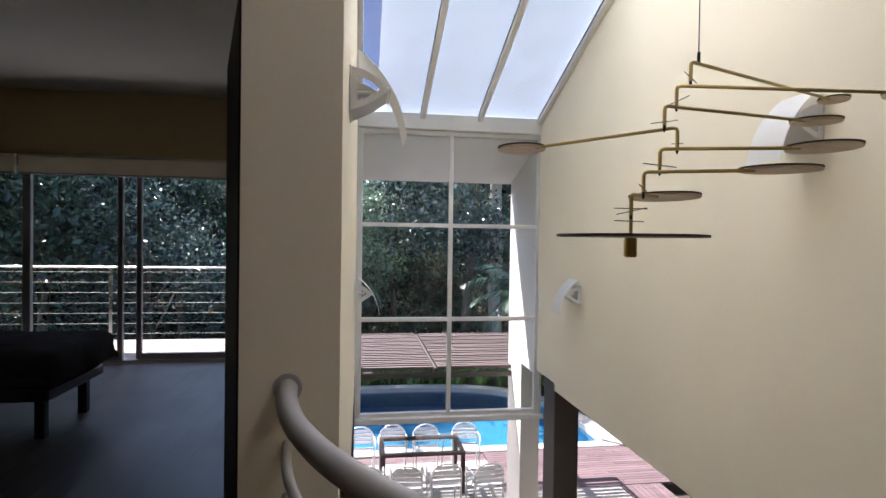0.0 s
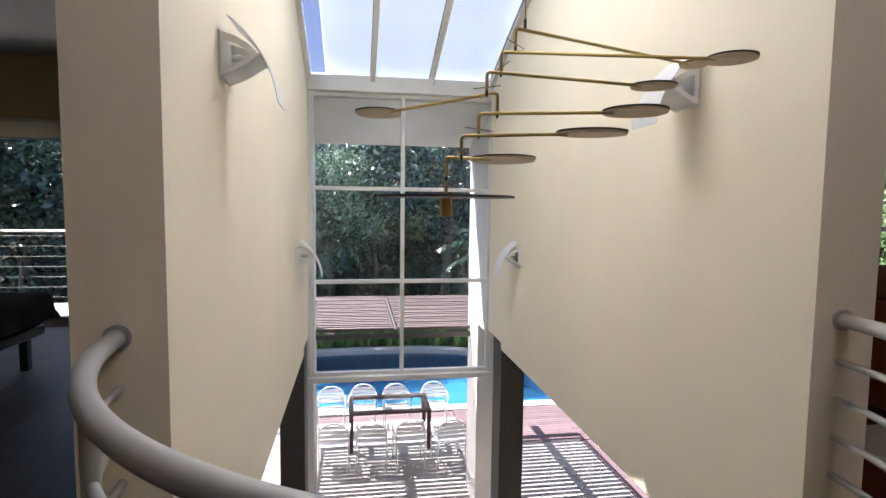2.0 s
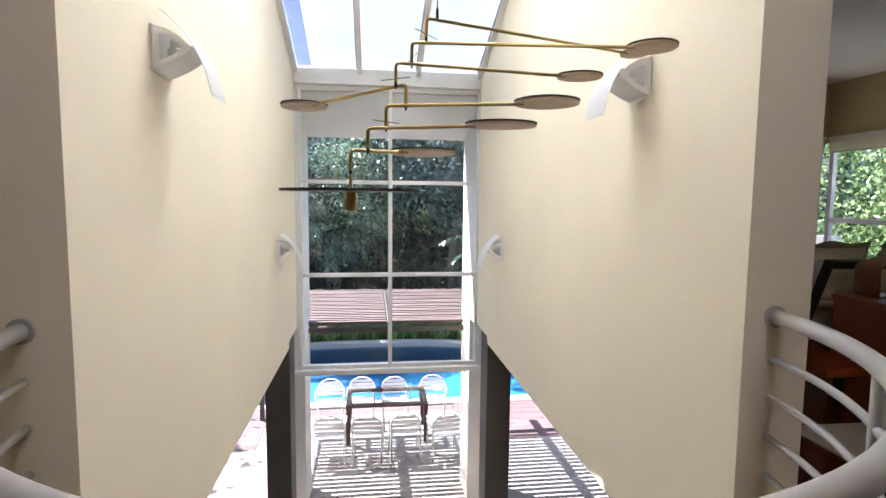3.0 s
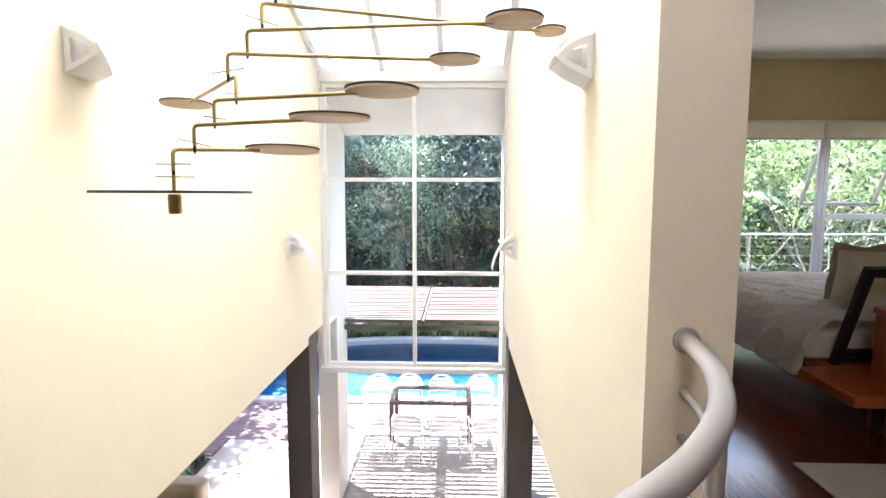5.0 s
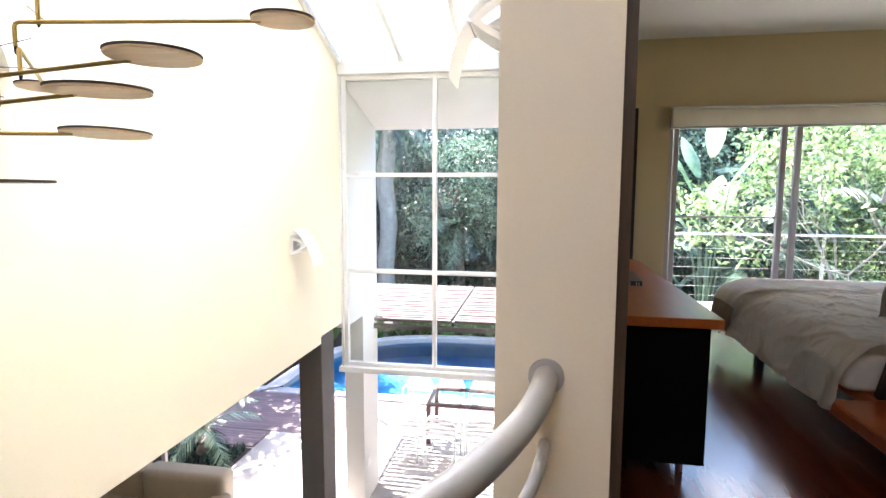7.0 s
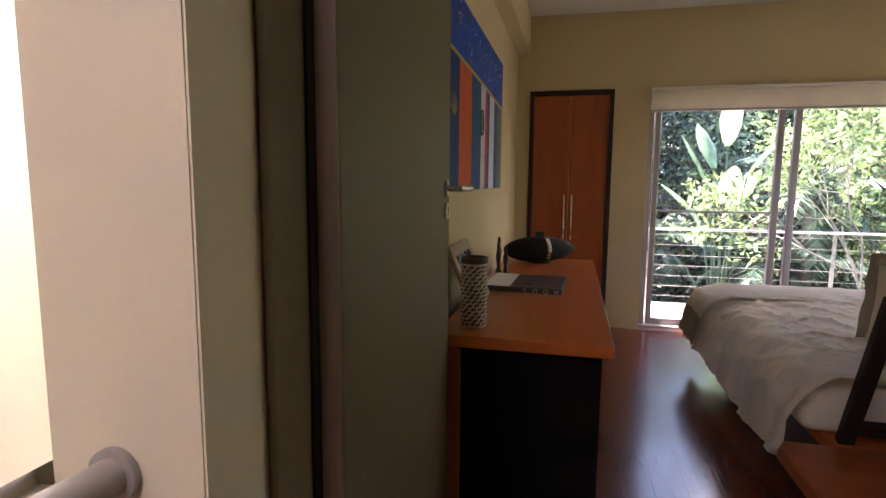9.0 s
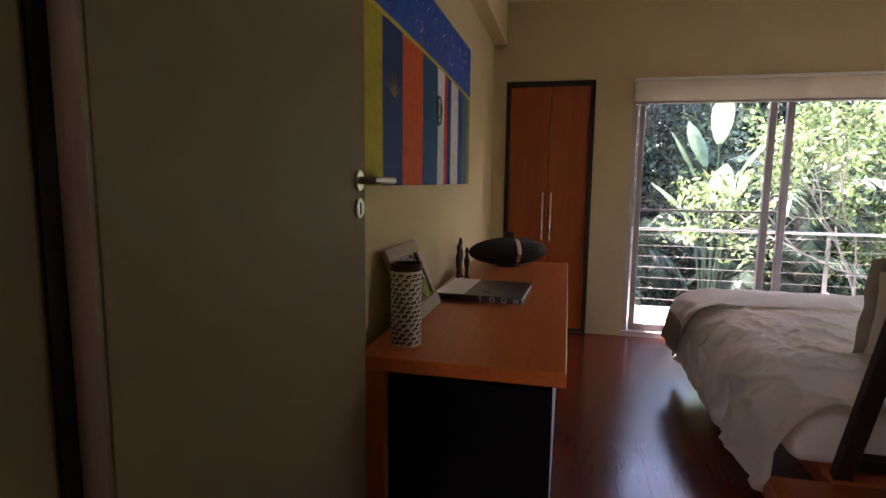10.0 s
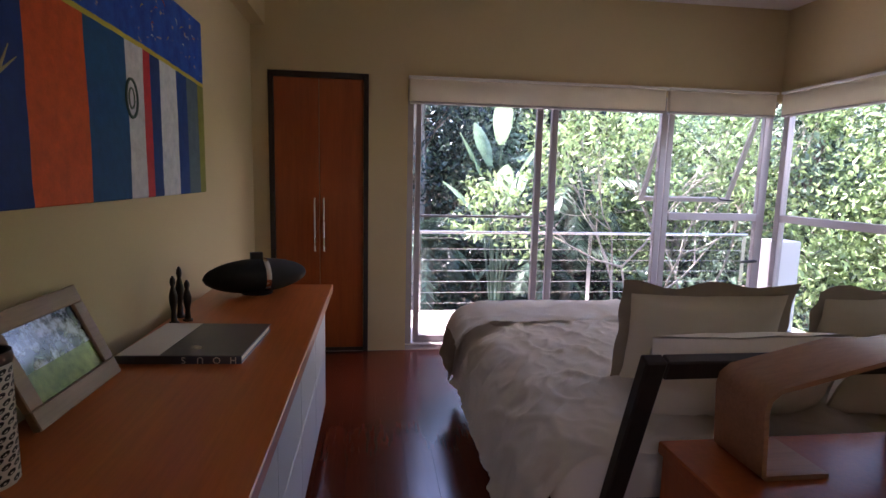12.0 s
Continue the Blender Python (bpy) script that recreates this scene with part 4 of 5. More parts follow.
def pillow(name, at, w, h, t, tilt, rz, cloth, border, label, flange=0.045):
    """A stuffed pillow standing on its edge, with a flat border."""
    p = empty(name, at, label, "pillow", "pillows on the bed")
    p.matrix_basis = pose(*at, tilt, 0, rz)
    bm = bmesh.new()
    n = 28
    sides = []
    for s in (-1, 1):
        g = []
        for i in range(n + 1):
            row = []
            for j in range(n + 1):
                a, b = i / n * 2 - 1, j / n * 2 - 1
                puff = max(0.0, (1 - abs(a) ** 2.6)) ** 0.55 * max(0.0, (1 - abs(b) ** 2.6)) ** 0.55
                pinch = 1 - 0.06 * (abs(a) ** 2) * (1 - abs(b)) - 0.0
                wr = noise.noise(Vector((a * 3 + at[0], b * 3, s))) * 0.008
                row.append(bm.verts.new((a * w / 2 * (1 - 0.05 * (1 - b * b)), s * (t / 2 * puff + 0.004) + wr, h / 2 + b * h / 2 * (1 - 0.05 * (1 - a * a)))))
            g.append(row)
        for i in range(n):
            for j in range(n):
                q = (g[i][j], g[i + 1][j], g[i + 1][j + 1], g[i][j + 1])
                bm.faces.new(q if s < 0 else q[::-1])
        sides.append(g)
    part("cushion", bm, cloth, p, "", 80)
    if flange:
        bm = bmesh.new()
        loops = []
        for ring in (0.97, 1.0 + flange * 2 / w, 1.0 + flange * 2 / w + 0.004):
            lp = []
            for k in range(80):
                q = k / 80 * 4
                e, f = int(q), q - int(q)
                a, b = [(-1 + 2 * f, -1), (1, -1 + 2 * f), (1 - 2 * f, 1), (-1, 1 - 2 * f)][e]
                sag = (1 - 0.05 * (1 - b * b), 1 - 0.05 * (1 - a * a))
                corner = 1 - 0.03 * (abs(a * b) ** 4)
                lp.append((a * w / 2 * ring * sag[0] * corner, math.sin(k * 0.9) * 0.010 * (ring > 0.99), (0.014 * math.sin(k * 0.62 + at[0] * 3) if ring > 0.99 else 0.0) + h / 2 + b * h / 2 * (1 + (ring - 1) * w / h) * sag[1] * corner))
            loops.append([bm.verts.new(v) for v in lp])
        for l0, l1 in zip(loops, loops[1:]):
            for k in range(80):
                bm.faces.new((l0[k], l0[(k + 1) % 80], l1[(k + 1) % 80], l1[k]))
        bmesh.ops.solidify(bm, geom=bm.faces[:], thickness=0.008)
        part("border", bm, border, p, "taupe ruffled border", 60)
    return p


pillow("pillow", (5.01, 4.04, 0.565), 0.615, 0.41, 0.20, 12, -4, PILLOWCLOTH, TAUPE, "sage-cream pillow with taupe border leaning on the headboard")
pillow("pillow", (5.71, 4.00, 0.565), 0.615, 0.41, 0.20, 14, 5, PILLOWCLOTH, TAUPE, "sage-cream pillow with a taupe border beside its twin")
pillow("pillow", (4.98, 3.78, 0.585), 0.72, 0.33, 0.20, 22, 0, LINEN, LINEN, "plain white pillow behind the bordered one", 0)
pillow("pillow", (5.66, 3.75, 0.585), 0.66, 0.33, 0.20, 22, 2, LINEN, LINEN, "plain white pillow behind the bordered one", 0)

# console behind the headboard with a bent plywood stand
con = empty("bedside_console", (5.2, 3.2, 0), "cherry veneer console standing behind the headboard", "console")
inv = con.matrix_basis.inverted()
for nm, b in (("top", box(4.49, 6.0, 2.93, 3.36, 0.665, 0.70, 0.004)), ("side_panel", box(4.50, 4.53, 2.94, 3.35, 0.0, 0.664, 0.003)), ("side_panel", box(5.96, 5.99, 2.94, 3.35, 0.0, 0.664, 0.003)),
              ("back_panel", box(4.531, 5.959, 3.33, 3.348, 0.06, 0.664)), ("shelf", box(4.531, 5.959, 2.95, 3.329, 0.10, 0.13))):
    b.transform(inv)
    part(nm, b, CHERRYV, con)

# bent plywood stand on the console
PLYCREAM = wood("pale_bent_plywood", (0.40, 0.19, 0.09), (0.48, 0.245, 0.125), 0.5, "x", 12, world_space=False)
stand = empty("plywood_stand", (4.64, 3.24, 0.70), "bent warm-tan plywood arch standing on the console", "stand")
prof = [(0.16, 0.0), (0.0, 0.0), (-0.012, 0.012), (-0.02, 0.17), (-0.012, 0.20), (0.015, 0.222), (0.28, 0.285), (0.46, 0.285), (0.50, 0.27), (0.515, 0.24), (0.51, 0.0)]
bm = bmesh.new()
t = 0.012
ptsv = [Vector((x, 0, z)) for x, z in prof]
rows = []
for i, p in enumerate(ptsv):
    d = (ptsv[min(i + 1, len(ptsv) - 1)] - ptsv[max(i - 1, 0)]).normalized()
    nrm = Vector((-d.z, 0, d.x))
    rows.append([bm.verts.new(p + Vector((0, yy, 0)) + nrm * o) for yy, o in ((-0.09, 0), (0.09, 0), (0.09, -t), (-0.09, -t))])
for r0, r1 in zip(rows, rows[1:]):
    for k in range(4):
        bm.faces.new((r0[k], r0[(k + 1) % 4], r1[(k + 1) % 4], r1[k]))
bm.faces.new(rows[0])
bm.faces.new(rows[-1][::-1])
bmesh.ops.recalc_face_normals(bm, faces=bm.faces[:])
zlow = min(v.co.z for v in bm.verts)
bm.transform(Matrix.Translation((0, 0, -zlow)))
part("arch", bm, PLYCREAM, stand, "", 50)

# pale rug at the foot of the doorway wall
RUGCLOTH = surface("pale_beige_rug_pile", (0.62, 0.55, 0.44), 0.95, var=0.12, big=3, fine=180, bump=0.6)
tagged(part("rug", box(3.79, 5.6, 2.10, 2.87, 0.0005, 0.013, 0.005, seg=2), RUGCLOTH), "pale beige woven rug on the dark floor boards", "rug")

# things on the sideboard
vase = empty("woven_cylinder", (3.025, 3.13, 0.79), "white cylinder holder with a dark lattice pattern and black rim", "vase")
IVORY = surface("ivory_glaze", (0.70, 0.66, 0.57), 0.45, var=0.08)
part("body", lathe([(0.044, 0), (0.047, 0.004), (0.047, 0.236), (0.042, 0.236), (0.042, 0.008)], 48), IVORY, vase, "ivory shell", 40)
cut = bmesh.new()
for row in range(16):
    for k in range(13):
        a0 = (k + 0.5 * (row % 2) + 0.16 * math.sin(row * 0.7 + k)) / 13 * 2 * math.pi
        z0 = 0.014 + row * 0.0138 + 0.0015 * math.sin(k * 2.1 + row)
        rim_pts = [cut.verts.new((0.0474 * math.cos(a0 + 0.19 * math.cos(q)), 0.0474 * math.sin(a0 + 0.19 * math.cos(q)), z0 + 0.0052 * math.sin(q) + 0.0022 * math.cos(q))) for q in np.linspace(0, 2 * math.pi, 12, endpoint=False)]
        cut.faces.new(rim_pts)
part("pattern", cut, BLACKMETAL, vase, "dark oval openings in slanting rows")
part("rim", lathe([(0.0485, 0.234), (0.0495, 0.238), (0.0495, 0.252), (0.0485, 0.256), (0.043, 0.256), (0.043, 0.236)], 40), DARKTOP, vase, "dark rim", 40)

OAK = wood("pale_oak_frame", (0.30, 0.19, 0.10), (0.42, 0.28, 0.16), 0.45, "y", 14, world_space=False)
pf = empty("photo_frame", (3.0, 3.53, 0.79), "oak photo frame with a garden photograph leaning against the wall", "picture frame")
pf.matrix_basis = pose(2.998, 3.535, 0.792, 0, -24, 0)
W2, H2, B2 = 0.195, 0.285, 0.05
for b in (box(-0.02, 0, -W2, W2, 0, B2, 0.003), box(-0.02, 0, -W2, W2, H2 - B2, H2, 0.003), box(-0.02, 0, -W2, -W2 + B2, B2, H2 - B2, 0.003), box(-0.02, 0, W2 - B2, W2, B2, H2 - B2, 0.003)):
    part("frame_bar", b, OAK, pf)
def photo_material():
    m, nt, b = nodes_of("garden_photograph")
    tc = nt.nodes.new("ShaderNodeTexCoord")
    sep = nt.nodes.new("ShaderNodeSeparateXYZ")
    nt.links.new(tc.outputs["Object"], sep.inputs[0])
    n = noise_tex(nt, coords(nt), 17, 5, 0.7)
    lowc = ramp_between(nt, n, (0.03, 0.05, 0.012), (0.24, 0.30, 0.09))
    # upper part: blue-white sky reflections of the glazing, painted in
    upc = ramp_between(nt, n, (0.015, 0.02, 0.03), (0.60, 0.68, 0.85), 0.46, 0.60)
    gt = nt.nodes.new("ShaderNodeMath")
    gt.operation = "GREATER_THAN"
    gt.inputs[1].default_value = 0.125
    nt.links.new(sep.outputs[2], gt.inputs[0])
    nt.links.new(mixed(nt, lowc, upc, gt.outputs[0]), b.inputs["Base Color"])
    b.inputs["Roughness"].default_value = 0.08
    return m
part("photograph", box(-0.014, -0.008, -W2 + B2, W2 - B2, B2, H2 - B2), photo_material(), pf, "glazed garden photograph with sky reflections painted into its upper part")
part("strut", box(-0.026, -0.021, -0.03, 0.03, 0.02, 0.24), WENGE, pf)

COVER = surface("dark_book_cover", (0.06, 0.065, 0.085), 0.3, var=0.15, big=5)
PAPER = surface("paper", (0.72, 0.69, 0.62), 0.9, var=0.06)
book = empty("book", (3.15, 3.975, 0.79), "large hardback book with dark cover lying on the sideboard", "book")
book.matrix_basis = pose(3.15, 3.97, 0.79, 0, 0, -3)
part("cover", box(-0.19, 0.19, -0.185, 0.185, 0.021, 0.026, 0.001), COVER, book)
part("back_cover", box(-0.19, 0.19, -0.185, 0.185, 0.0, 0.004, 0.001), COVER, book)
part("spine", box(-0.19, 0.19, -0.19, -0.1855, 0.0, 0.026, 0.001), COVER, book)
part("pages", box(-0.185, 0.185, -0.18, 0.18, 0.004, 0.021), PAPER, book)
part("cover_picture", box(-0.189, -0.06, -0.184, 0.184, 0.0262, 0.0268), PAPER, book, "pale picture on the cover")
for k, letter in enumerate("HOUS"):
    crv = bpy.data.curves.new("letter", "FONT")
    crv.body, crv.size, crv.extrude = letter, 0.030, 0.0004
    crv.align_x, crv.align_y = "CENTER", "CENTER"
    tmp = bpy.data.objects.new("letter_tmp", crv)
    scene.collection.objects.link(tmp)
    letter_me = bpy.data.meshes.new_from_object(tmp.evaluated_get(bpy.context.evaluated_depsgraph_get()))
    bpy.data.objects.remove(tmp)
    letter_me.materials.append(PAPER)
    title = new("letter", letter_me)
    title.parent = book
    title.matrix_basis = pose(0.165 - 0.050 * k, -0.1906, 0.013, 90, 180, 0)

GUN = surface("dark_bronze", (0.07, 0.06, 0.05), 0.45, metal=0.6, var=0.3, fine=50)
for dx, dy, h in ((0, 0, 0.19), (0.035, 0.05, 0.165), (-0.01, 0.10, 0.21)):
    prof = [(0.018, 0), (0.02, 0.006), (0.012, 0.012), (0.009, 0.05), (0.014, 0.08), (0.016, 0.105), (0.010, 0.13), (0.007, 0.14), (0.011, 0.155), (0.009, 0.17), (0.003, 0.18)]
    s = part("figurine", lathe([(r, z * h / 0.18) for r, z in prof], 16), GUN, None, "", 50)
    s.location = (2.965 + dx, 4.25 + dy, 0.79)
    tagged(s, "slender dark bronze figurine on the sideboard", "figurine", "figurines on the sideboard")

spk = empty("speaker", (3.19, 4.78, 0.79), "black spindle-shaped cloth-covered speaker with a steel band", "speaker")
spk.matrix_basis = pose(3.16, 4.82, 0.79, 0, 0, 30)
GRILLE = surface("black_speaker_cloth", (0.012, 0.012, 0.013), 0.85, var=0.2, fine=400, bump=0.5)
prof = [(0.004 + 0.09 * math.sqrt(max(0, 1 - (abs(k / 20 - 1)) ** 2.0)) ** 1.15, (k / 20 - 1) * 0.255) for k in range(41)]
b = lathe(prof, 40)
b.transform(Matrix.Translation((0, 0, 0.088)) @ Matrix.Rotation(math.pi / 2, 4, "Y") @ Matrix.Diagonal((0.9, 1, 1, 1)))
part("body", b, GRILLE, spk, "", 60)
b = lathe([(0.095, -0.012), (0.0965, -0.008), (0.0965, 0.008), (0.095, 0.012), (0.085, 0.012), (0.085, -0.012)], 48)
b.transform(Matrix.Translation((0.03, 0, 0.088)) @ Matrix.Rotation(math.pi / 2, 4, "Y") @ Matrix.Diagonal((0.9, 1, 1, 1)))
part("band", b, STEEL, spk, "bright steel band", 40)
part("foot", lathe([(0.075, 0), (0.075, 0.006), (0.055, 0.02), (0.04, 0.02)], 32), BLACKMETAL, spk, "", 40)
part("dock", box(-0.03, 0.03, -0.012, 0.012, 0.16, 0.205, 0.004), BLACKMETAL, spk)

leaf2 = empty("door_2", (0.245, 1.975, 0), "dark flush door of the west room standing open", "door", "", 15.5)
leaf2["kind"] = "structure"
part("leaf", box(-0.02, 0.02, 0.01, 0.83, 0.006, 2.05, 0.003), WENGE, leaf2)
part("door_handle", tube([(-0.02, 0.77, 1.02), (-0.075, 0.77, 1.02), (-0.08, 0.76, 1.02), (-0.08, 0.66, 1.02)], 0.0095, 12), STEEL, leaf2, "steel lever handle", 40)

# west room: bed end seen against the light
wb = empty("daybed", (-2.5, 4.4, 0), "dark upholstered daybed on black legs", "bed")
inv = wb.matrix_basis.inverted()
DARKCLOTH = surface("dark_brown_cloth", (0.05, 0.04, 0.035), 0.9, var=0.2, fine=200, bump=0.3)
for nm, b, sm in (("frame", box(-3.42, -1.36, 4.05, 4.8, 0.26, 0.34, 0.01), None), ("mattress", box(-3.47, -1.32, 4.0, 4.85, 0.34, 0.57, 0.09, seg=5), 60),
                  ("leg", box(-1.48, -1.42, 4.12, 4.18, 0, 0.26, 0.004), None), ("leg", box(-3.32, -3.26, 4.12, 4.18, 0, 0.26, 0.004), None), ("leg", box(-1.48, -1.42, 4.66, 4.72, 0, 0.26, 0.004), None), ("leg", box(-3.32, -3.26, 4.66, 4.72, 0, 0.26, 0.004), None)):
    b.transform(inv)
    part(nm, b, DARKCLOTH if nm == "mattress" else BLACKMETAL, wb, "", sm)
b = draped(-3.42, -1.36, 4.04, 4.82, 0.575, (0.2, 0.2, 0.14, 0.14), 60, 60, 0.014, 8.0, 0.03, 0.12, 0.012)
tagged(part("bed_cover", b, DARKCLOTH, None, "", 80), "dark brown cover hanging over the daybed's edge", "bed cover")

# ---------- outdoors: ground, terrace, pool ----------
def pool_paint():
    """Pool shell: pale to dark blue with distance, deep water's darkness painted on a flat bottom."""
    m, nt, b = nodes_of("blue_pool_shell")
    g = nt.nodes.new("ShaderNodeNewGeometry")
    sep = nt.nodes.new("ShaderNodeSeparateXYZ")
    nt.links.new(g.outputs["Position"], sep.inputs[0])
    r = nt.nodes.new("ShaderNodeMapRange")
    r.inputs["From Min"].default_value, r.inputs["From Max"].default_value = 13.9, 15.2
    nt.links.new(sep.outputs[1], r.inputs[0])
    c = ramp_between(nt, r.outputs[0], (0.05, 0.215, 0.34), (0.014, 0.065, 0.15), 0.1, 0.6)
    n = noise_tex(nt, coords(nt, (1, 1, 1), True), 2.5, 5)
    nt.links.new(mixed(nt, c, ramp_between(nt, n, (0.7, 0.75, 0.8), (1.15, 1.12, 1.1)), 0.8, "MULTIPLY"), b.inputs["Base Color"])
    b.inputs["Roughness"].default_value = 0.6
    return m


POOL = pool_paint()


def pool_outline(grow=0.0, n=48):
    pts = []
    for k in range(n + 1):
        a = math.pi * k / n
        c, s = math.cos(a), math.sin(a)
        pts.append((1.55 + (4.2 + grow) * abs(c) ** 0.65 * (1 if c > 0 else -1), 11.22 - grow * (k in (0, n)) + (4.45 + grow) * s ** 0.7))
    return pts


def ground_z(x, y):
    d = min(15.0, max(0.0, y - 17.0, x - 13.0, -x - 12.0))
    return -3.15 + 0.42 * d + 0.25 * noise.noise(Vector((x * 0.2, y * 0.2, 0))) * min(1.0, d)


# one sheet of ground, sunk under the pool
gx = sorted(set([*np.linspace(-14, 16, 46).round(2), *np.linspace(-90, -14, 12).round(1), *np.linspace(16, 90, 12).round(1)]))
gy = sorted(set([*np.linspace(6, 30, 37).round(2), *np.linspace(-60, 6, 10).round(1), *np.linspace(30, 120, 12).round(1)]))
bm = bmesh.new()
gv = [[bm.verts.new((x, y, ground_z(x, y) - (1.75 if (abs(x - 1.5) < 6.3 and 10.0 < y < 16.8) or (-6.5 < x < 9 and -2 < y < 6.5) else 0))) for y in gy] for x in gx]
for i in range(len(gx) - 1):
    for j in range(len(gy) - 1):
        bm.faces.new((gv[i][j], gv[i + 1][j], gv[i + 1][j + 1], gv[i][j + 1]))
structure("ground", bm, SOIL, "dark leafy soil rising into a wooded slope", 80)
structure("pavement_terrace", prism([(-6.0, 6.551), (5.13, 6.551), (5.13, 9.19), (3.05, 9.19), (3.05, 10.55), (-0.55, 10.55), (-0.55, 9.19), (-6.0, 9.19)], -3.3, FLOOR_LOW - 0.002), TERRACE, "pale screed terrace under the pergola")
structure("pavement_joists", prism([(5.131, 6.551), (5.9, 6.551), (5.9, 9.191), (9.0, 9.191), (9.0, 10.93), (-6.0, 10.93), (-6.0, 9.191), (-0.551, 9.191), (-0.551, 10.551), (3.051, 10.551), (3.051, 9.191), (5.131, 9.191)], -3.3, FLOOR_LOW - 0.045), SOIL, "dark underside below the deck boards")
structure("coping_front", box(-3.2, 6.3, 10.935, 11.23, -3.3, FLOOR_LOW + 0.015, 0.012), COPING, "pale stone coping along the pool")
bm = bmesh.new()
inn, out = pool_outline(0.0), pool_outline(0.36)
for (a, b), (c, d) in zip(zip(inn, inn[1:]), zip(out, out[1:])):
    q = [bm.verts.new((p[0], p[1], z)) for p in (a, b, d, c) for z in (-3.03, -2.885)]
    for f in ((1, 3, 5, 7), (0, 1, 3, 2), (4, 5, 7, 6)):
        bm.faces.new([q[i] for i in f])
bmesh.ops.remove_doubles(bm, verts=bm.verts[:], dist=0.001)
bmesh.ops.recalc_face_normals(bm, faces=bm.faces[:])
structure("coping_back", bm, COPING, "raised pale coping round the far side of the pool")
bm = bmesh.new()
rim = pool_outline(0.02)
top = [bm.verts.new((x, y, -3.0)) for x, y in rim]
low = [bm.verts.new((x, y, -3.42)) for x, y in rim]
for i in range(len(rim)):
    j = (i + 1) % len(rim)
    bm.faces.new((top[i], top[j], low[j], low[i]))
bm.faces.new(low)
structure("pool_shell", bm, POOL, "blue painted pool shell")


def water_material():
    m, nt, b = nodes_of("pool_water")
    out = nt.nodes["Material Output"]
    tr, gl = nt.nodes.new("ShaderNodeBsdfTransparent"), nt.nodes.new("ShaderNodeBsdfGlossy")
    tr.inputs[0].default_value = (0.42, 0.78, 0.90, 1)
    gl.inputs["Roughness"].default_value = 0.04
    fr = nt.nodes.new("ShaderNodeFresnel")
    fr.inputs[0].default_value = 1.33
    n = noise_tex(nt, coords(nt, (1, 1.6, 1), True), 3.2, 4)
    bp = nt.nodes.new("ShaderNodeBump")
    bp.inputs["Strength"].default_value, bp.inputs["Distance"].default_value = 0.12, 0.05
    nt.links.new(n, bp.inputs["Height"])
    nt.links.new(bp.outputs[0], fr.inputs["Normal"])
    nt.links.new(bp.outputs[0], gl.inputs["Normal"])
    mx = nt.nodes.new("ShaderNodeMixShader")
    nt.links.new(fr.outputs[0], mx.inputs[0])
    nt.links.new(tr.outputs[0], mx.inputs[1])
    nt.links.new(gl.outputs[0], mx.inputs[2])
    nt.links.new(mx.outputs[0], out.inputs[0])
    return m


bm = bmesh.new()
bm.faces.new([bm.verts.new((x, y, -3.0)) for x, y in pool_outline(0.01)])
no_shadow(structure("water_pool", bm, water_material(), "rippled blue pool water"))

# pergola over the terrace
perg = empty("pergola", (1.6, 9.1, FLOOR_LOW), "pergola roof of red-brown timber slats on dark posts", "pergola")
inv = perg.matrix_basis.inverted()
Z_SLAT = -0.455
SLAT_X = [(-0.70, 1.60), (1.66, 3.96)]
for x0, x1 in SLAT_X:
    me = None
    for k in range(23):
        y = 7.79 + k * 0.12
        if me is None:
            bm = box(x0, x1, -0.033, 0.033, -0.022, 0.022)
            o = part("slat", bm, SLATWOOD, perg)
            me = o.data
        else:
            o = new("slat", me)
            o.parent = perg
        o.matrix_basis = Matrix.Translation((-1.6, y - 9.1 + 0.005 * math.sin(k * 2.3), Z_SLAT - FLOOR_LOW + 0.003 * math.sin(k * 4.1 + x0)))


def pergola_part(nm, b, material):
    b.transform(inv)
    part(nm, b, material, perg)


for x in (-0.72, 1.63, 3.98):
    pergola_part("rafter", box(x - 0.014, x + 0.014, 7.74, 10.50, Z_SLAT - 0.06, Z_SLAT + 0.005), BROWNCOL if x == 1.63 else SLATWOOD)
for x in (0.70, 3.30):
    pergola_part("under_beam", box(x - 0.06, x + 0.06, 7.76, 10.90, Z_SLAT - 0.16, Z_SLAT - 0.062, 0.004), SLATWOOD)
for y in (7.76, 10.47):
    pergola_part("beam", box(-0.75, 4.01, y - 0.03, y + 0.03, Z_SLAT - 0.13, Z_SLAT - 0.062, 0.004), BROWNCOL)
for x in (-0.68,):
    pergola_part("post", box(x - 0.04, x + 0.04, 10.43, 10.51, FLOOR_LOW, Z_SLAT - 0.131, 0.004), BROWNCOL)

# ---------- terrace furniture ----------
table = empty("outdoor_table", (1.66, 9.60, FLOOR_LOW), "red-brown timber table with a glass top on the terrace", "table")
for sx in (-0.67, 0.67):
    for sy in (-0.37, 0.37):
        part("leg", box(sx - 0.035, sx + 0.035, sy - 0.035, sy + 0.035, 0, 0.66, 0.004), TABLEWOOD, table)
for b in (box(-0.705, 0.705, -0.41, -0.34, 0.661, 0.72, 0.004), box(-0.705, 0.705, 0.34, 0.41, 0.661, 0.72, 0.004), box(-0.705, -0.64, -0.339, 0.339, 0.661, 0.72, 0.004), box(0.64, 0.705, -0.339, 0.339, 0.661, 0.72, 0.004)):
    part("apron", b, TABLEWOOD, table)
part("glass_top", box(-0.86, 0.86, -0.46, 0.46, 0.722, 0.732, 0.002), GLASS, table, "clear glass top")


